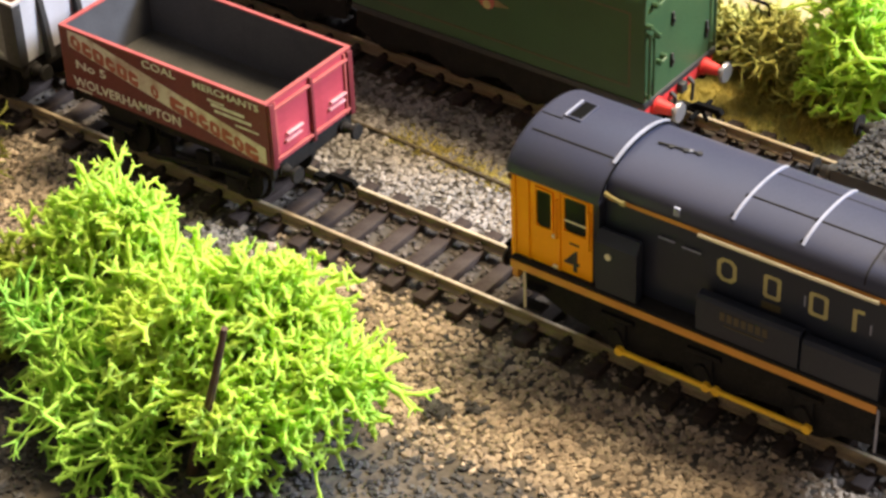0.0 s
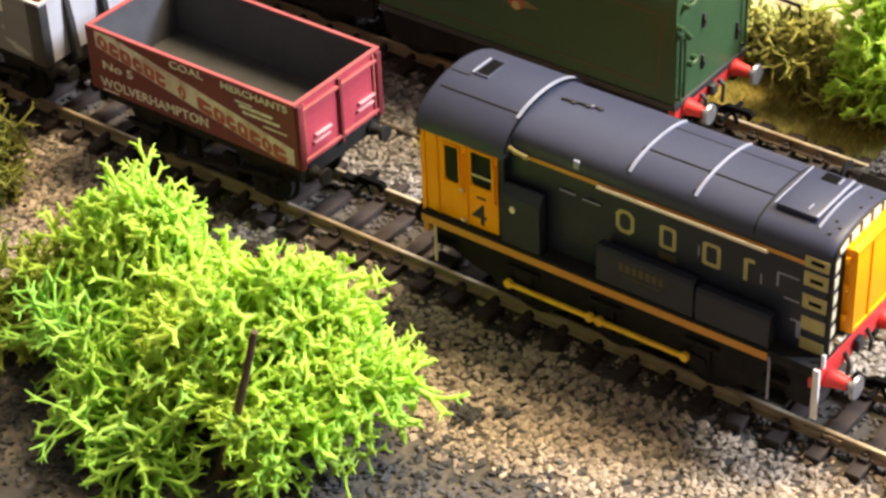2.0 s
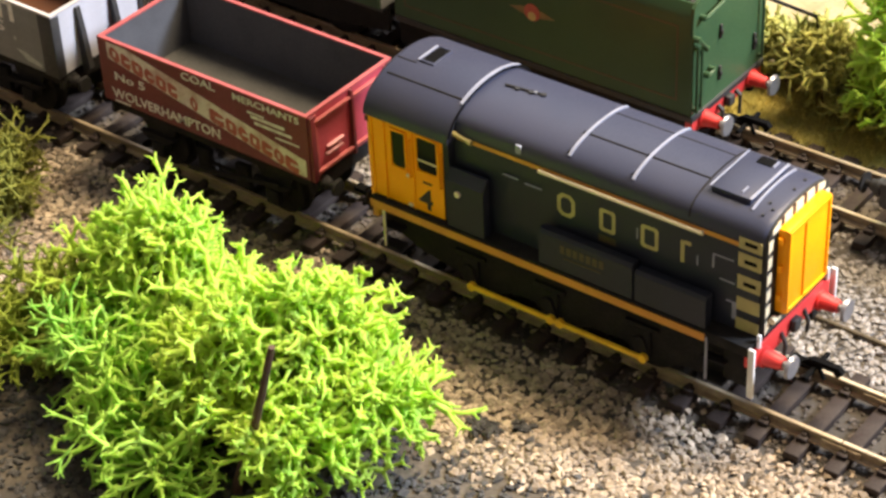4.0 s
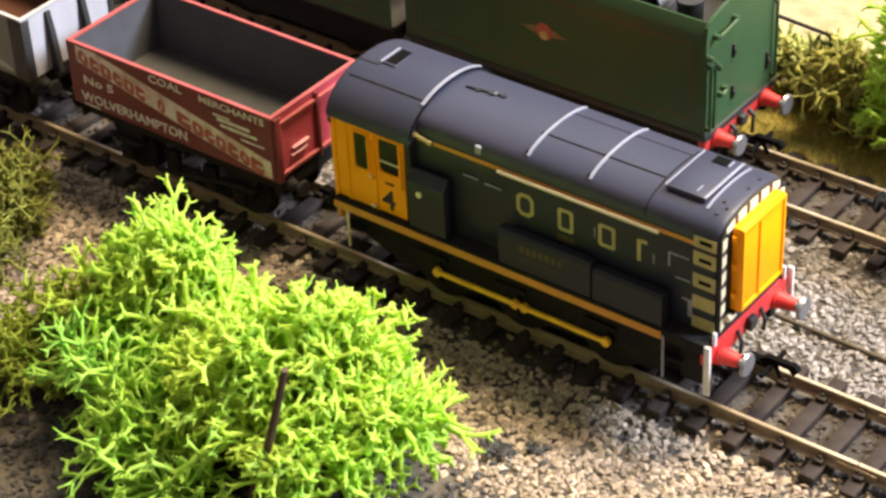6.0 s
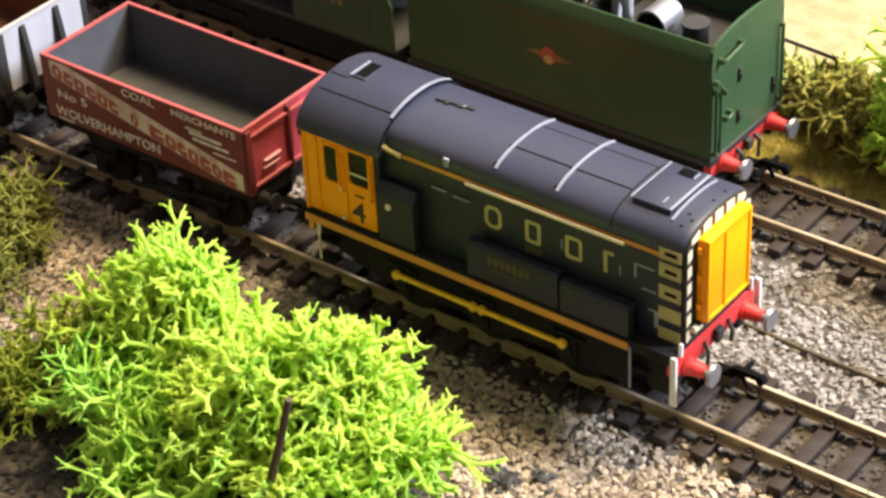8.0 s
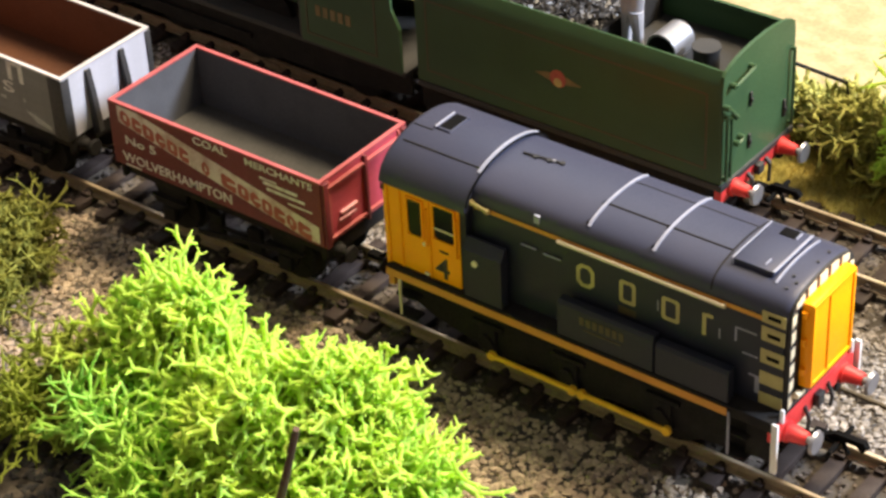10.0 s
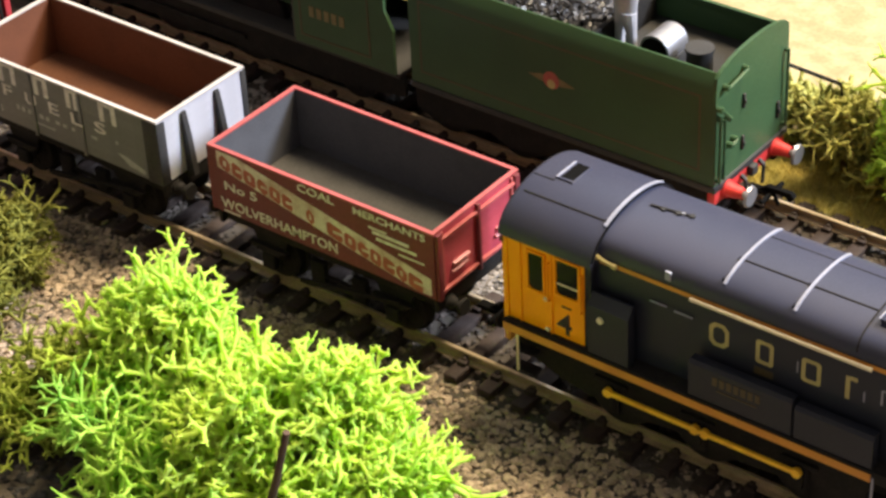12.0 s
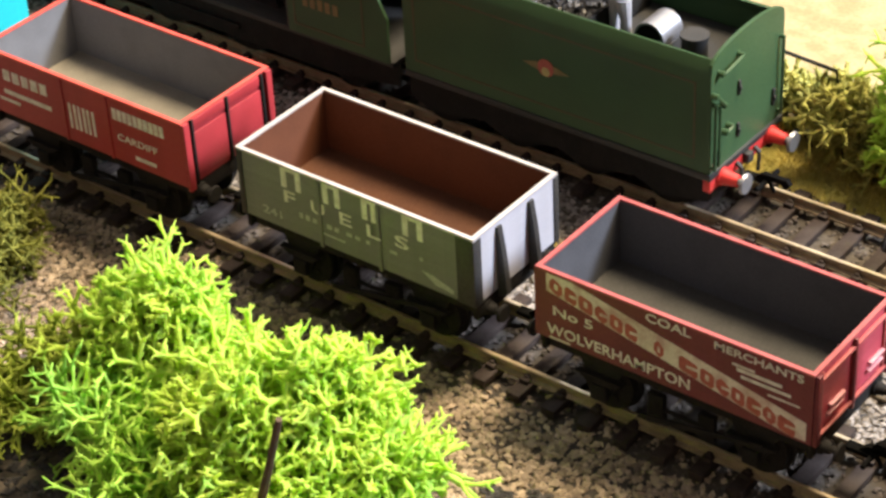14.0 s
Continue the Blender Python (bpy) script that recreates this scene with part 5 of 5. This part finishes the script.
def bushes():
    rng = np.random.default_rng(11)
    b = thing("lichen_bush", 0, 0, 0, "bright lime green lichen bush with fine forked twigs on dark soil", "bush", "lichen bushes")
    main = [(-67, -62, 15, 21), (-46, -64, 11, 19), (-22, -62, 17, 20), (-7, -62, 11, 15), (-36, -72, 12, 22), (-14, -74, 6, 18), (-58, -60, 31, 8)]
    clumps_of("clump", rng, (main, 980, 0.80, 4.3), lichen_mat, b, "lime green forked lichen")
    front = [(-62, -82, 5, 20), (-38, -92, -2, 16), (-50, -88, 2, 16)]
    clumps_of("clump", rng, (front, 130, 0.74, 5.6), green_lichen_mat, b, "mid green open lichen at the front")
    low = [(-86, -70, 3, 17), (-78, -58, 4, 14), (-92, -84, 0, 14)]
    clumps_of("clump", rng, (low, 170, 0.62, 5.0), foot_lichen_mat, b, "olive green lichen at the foot")
    bm = bmesh.new()
    path = [(-24.0, -85.5, -4.5), (-20.5, -86, 5), (-16.2, -86.5, 16), (-12.0, -87, 28), (-7.8, -87.5, 41)]
    for k, (p, q) in enumerate(zip(path, path[1:])):
        rod(bm, p, q, 1.25 - 0.15 * k, 1.1 - 0.15 * k, n=8)
    part("stem", bm, twig_mat, b, "brown woody stem")

    r = thing("lichen_bush", 0, 0, 0, "bright lime green lichen bush beside the far track", "bush", "lichen bushes")
    clumps_of("clump", rng, ([(23, 101, 5, 11), (25, 103, 19, 11), (35, 104, 13, 14), (21, 104, 29, 8)], 120, 0.95, 5.4), lichen_mat, r, "lime green forked lichen")

    o = thing("lichen_bush", 0, 0, 0, "olive lichen clump on the cinder ground", "bush", "lichen bushes")
    clumps_of("clump", rng, ([(-142, -40, 0, 14), (-150, -52, 0, 16), (-132, -58, -2, 10)], 420, 0.5, 4.0), olive_lichen_mat, o, "olive green lichen")

    h = thing("hedge", 0, 0, 0, "tangled dark olive scenic hedge behind the far track", "hedge")
    row = [(x, 108 + 3 * math.sin(x), 2 + 1.5 * math.cos(x * 1.7), 9 + 1.5 * math.sin(x * 0.6)) for x in range(-60, 60, 7)] + [(3, 103, 12, 9), (11, 106, 8, 9)]
    clumps_of("clump", rng, (row, 800, 0.7, 3.4), hedge_mat, h, "olive tangled foliage")
    for _ in range(26):
        bm = bmesh.new()
        x = rng.uniform(-50, 50)
        p = Vector((x, 107 + rng.uniform(-4, 4), -3))
        q = p + Vector((rng.uniform(-9, 9), rng.uniform(-4, 2), rng.uniform(5, 15)))
        rod(bm, p, q, 0.5, 0.3, n=6)
        part("twig", bm, twig_mat, h, "dark bare twig")


def grass_bank():
    rng = np.random.default_rng(21)
    segs = []
    for _ in range(5200):
        x, y = rng.uniform(-60, 90), rng.uniform(86, 104)
        p = np.array((x, y, ground_height(x, y) - 0.2))
        q = p + np.array((rng.normal(0, 0.9), rng.normal(0, 0.9), rng.uniform(0.8, 2.6)))
        segs.append((p, q, 0.16, 0.05))
    ob = tubes("grass", segs, ochre_mat, None, "ochre static grass on the bank")
    tagged(ob, "ochre static grass on the bank beside the far track", "grass", kind="stuff")


def moss_strip():
    rng = np.random.default_rng(31)
    segs = []
    for _ in range(1500):
        x = rng.uniform(-66, 2)
        y = 37.0 - 0.055 * (x + 66) + rng.normal(0, 2.2) * (1.0 if x < -30 else 0.55)
        p = np.array((x, y, ground_height(x, y)))
        segs.append((p, p + np.array((rng.normal(0, 1.0), rng.normal(0, 1.0), rng.uniform(0.5, 1.5))), 0.2, 0.06))
    ob = tubes("moss", segs, ochre_mat, None, "")
    tagged(ob, "thin ochre moss along the wire between the tracks", "moss", kind="stuff")


def loose_bits():
    for pts, r in (([(-120, 36, -4), (-68, 34.8, -4), (-30, 33.1, -4), (5, 30.5, -4), (35, 28.7, -4), (57, 28.2, -4), (120, 26, -4)], 0.55),):
        w = thing("wire", 0, 0, 0, "brown wire lying on the ballast between the tracks", "wire")
        bm = bmesh.new()
        for p, q in zip(pts, pts[1:]):
            rod(bm, p, q, r, n=8)
        part("strand", bm, wire_mat, w)
    # a bar standing off behind the tender
    w = thing("signal_wire_rod", 0, 0, 0, "thin grey rod leaning beside the tender", "rod")
    bm = bmesh.new()
    rod(bm, (-9.4, 88.4, 31.9), (1.9, 100, 23.1), 0.5, n=8)
    rod(bm, (1.9, 100, 23.1), (3.2, 104, -4.5), 0.25, n=8)
    part("bar", bm, grime_mat, w)


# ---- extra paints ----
# Brighter than the maroon sides: daylight falling on the end is in this colour
lit_crimson_end_mat = material("lit_crimson_end", (0.40, 0.05, 0.075), 0.5, second=(0.30, 0.036, 0.05), size=8, amount=0.6, fine=0.4, fine_amount=0.15, bump=0.08, random_object=0.06)
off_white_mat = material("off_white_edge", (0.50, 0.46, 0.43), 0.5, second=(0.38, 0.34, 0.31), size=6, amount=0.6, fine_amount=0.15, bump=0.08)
wall_grey_mat = material("grey_inside", (0.17, 0.17, 0.175), 0.6, second=(0.12, 0.12, 0.125), size=10, amount=0.6, fine_amount=0.15, bump=0.1)
rod_yellow_mat = material("rod_yellow", (1.0, 0.60, 0.03), 0.45, second=(0.62, 0.27, 0.02), size=5, amount=0.4, fine_amount=0.1, bump=0.05)

pale_pink_mat = material("pale_pink_bar", (0.62, 0.30, 0.32), 0.5, second=(0.45, 0.16, 0.17), size=3, amount=0.6, fine_amount=0.15, bump=0.05)
doll_mat = material("pale_grey_doll", (0.42, 0.42, 0.45), 0.6, second=(0.25, 0.25, 0.27), size=5, amount=0.6, fine_amount=0.2, bump=0.1)

build_hall()
build_ground()
build_tracks()
SHUNTER = shunter()
COAL = coal_wagon()
FUEL = fuel_wagon()
RED = red_wagon()
CYAN = cyan_wagon()
TENDER = tender()
tender_coal(TENDER)
model_figure()
express_engine()
dark_wagon()
bushes()
grass_bank()
moss_strip()
loose_bits()
build_ballast()

# ---- how far engine and wagons stand along the track (seconds, millimetres) ----
ENGINE_AT = [(0, 66.67), (0.5, 55.72), (1, 42.96), (1.5, 36.19), (2, 35.24), (2.5, 32.65), (3, 26.35), (3.5, 20.9), (3.9, 17.4), (4.5, 12.6), (5, 8.9), (5.5, 5.69), (6, 2.87), (6.5, 0.0),
             (7, -2.34), (7.5, -5.06), (8, -6.6), (8.5, -5.6), (9, -1.0), (9.5, 7.0), (10, 14.12), (10.5, 20.40), (11, 26.72), (11.5, 33.50), (12, 47.42), (12.5, 65.72), (13, 85.46), (13.5, 111.54), (14, 139.19)]
TRAIN_AT = [(0, 17.75), (3.3, 17.75), (3.7, 17.75), (4.0, 16.6), (4.5, 12.6), (5, 8.9), (5.5, 5.69), (6, 2.87), (6.5, 0.0),
            (7, -2.34), (7.5, -5.06), (8, -6.6), (8.5, -5.9), (9, -1.4), (9.5, 6.6), (10, 13.71), (10.5, 20.03), (11, 26.38), (11.5, 33.22), (12, 47.07), (12.5, 65.33), (13, 84.97), (13.5, 110.79), (14, 138.79)]


def glide(table, t):
    """Smooth way between the entries: slopes limited so that a standing thing stays put."""
    ts, xs = [a for a, _ in table], [b for _, b in table]
    i = max(0, min(len(ts) - 2, sum(1 for a in ts if a <= t) - 1))

    def slope(k):
        if k == 0 or k == len(ts) - 1:
            j = 0 if k == 0 else k - 1
            return (xs[j + 1] - xs[j]) / (ts[j + 1] - ts[j])
        a = (xs[k] - xs[k - 1]) / (ts[k] - ts[k - 1])
        b = (xs[k + 1] - xs[k]) / (ts[k + 1] - ts[k])
        return 0.0 if a * b <= 0 else 2 * a * b / (a + b)

    h = ts[i + 1] - ts[i]
    u = (t - ts[i]) / h
    return ((2 * u ** 3 - 3 * u * u + 1) * xs[i] + (u ** 3 - 2 * u * u + u) * h * slope(i)
            + (3 * u * u - 2 * u ** 3) * xs[i + 1] + (u ** 3 - u * u) * h * slope(i + 1))


def motions():
    times = [k / 10 for k in range(141)]
    go = [(t, glide(ENGINE_AT, t)) for t in times]
    train = [(t, glide(TRAIN_AT, t)) for t in times]
    engine, wheels, cranks, rods = SHUNTER
    walk(engine, [(t, pose(x * M, 0, 0)) for t, x in go])
    for w in wheels:
        at = w.location.copy()
        walk(w, [(t, pose(*at, 0, math.degrees(x / 8.15), 0)) for t, x in go])
    for c in cranks:
        at = c.location.copy()
        walk(c, [(t, pose(*at, 0, 7.03 * x - 414, 0)) for t, x in go])
    for r in rods:
        walk(r, [(t, pose(3.0 * M * math.cos(radians(414 - 7.03 * x)), 0, (9.0 + 3.0 * math.sin(radians(414 - 7.03 * x))) * M)) for t, x in go])
    for (w, axles), start in ((COAL, -141.6), (FUEL, -222.6), (RED, -304.4), (CYAN, -386.2)):
        walk(w, [(t, pose((start + x) * M, 0, 0)) for t, x in train])
        for a in axles:
            at = a.location.copy()
            walk(a, [(t, pose(*at, 0, math.degrees(x / 6.0), 0)) for t, x in train])


motions()
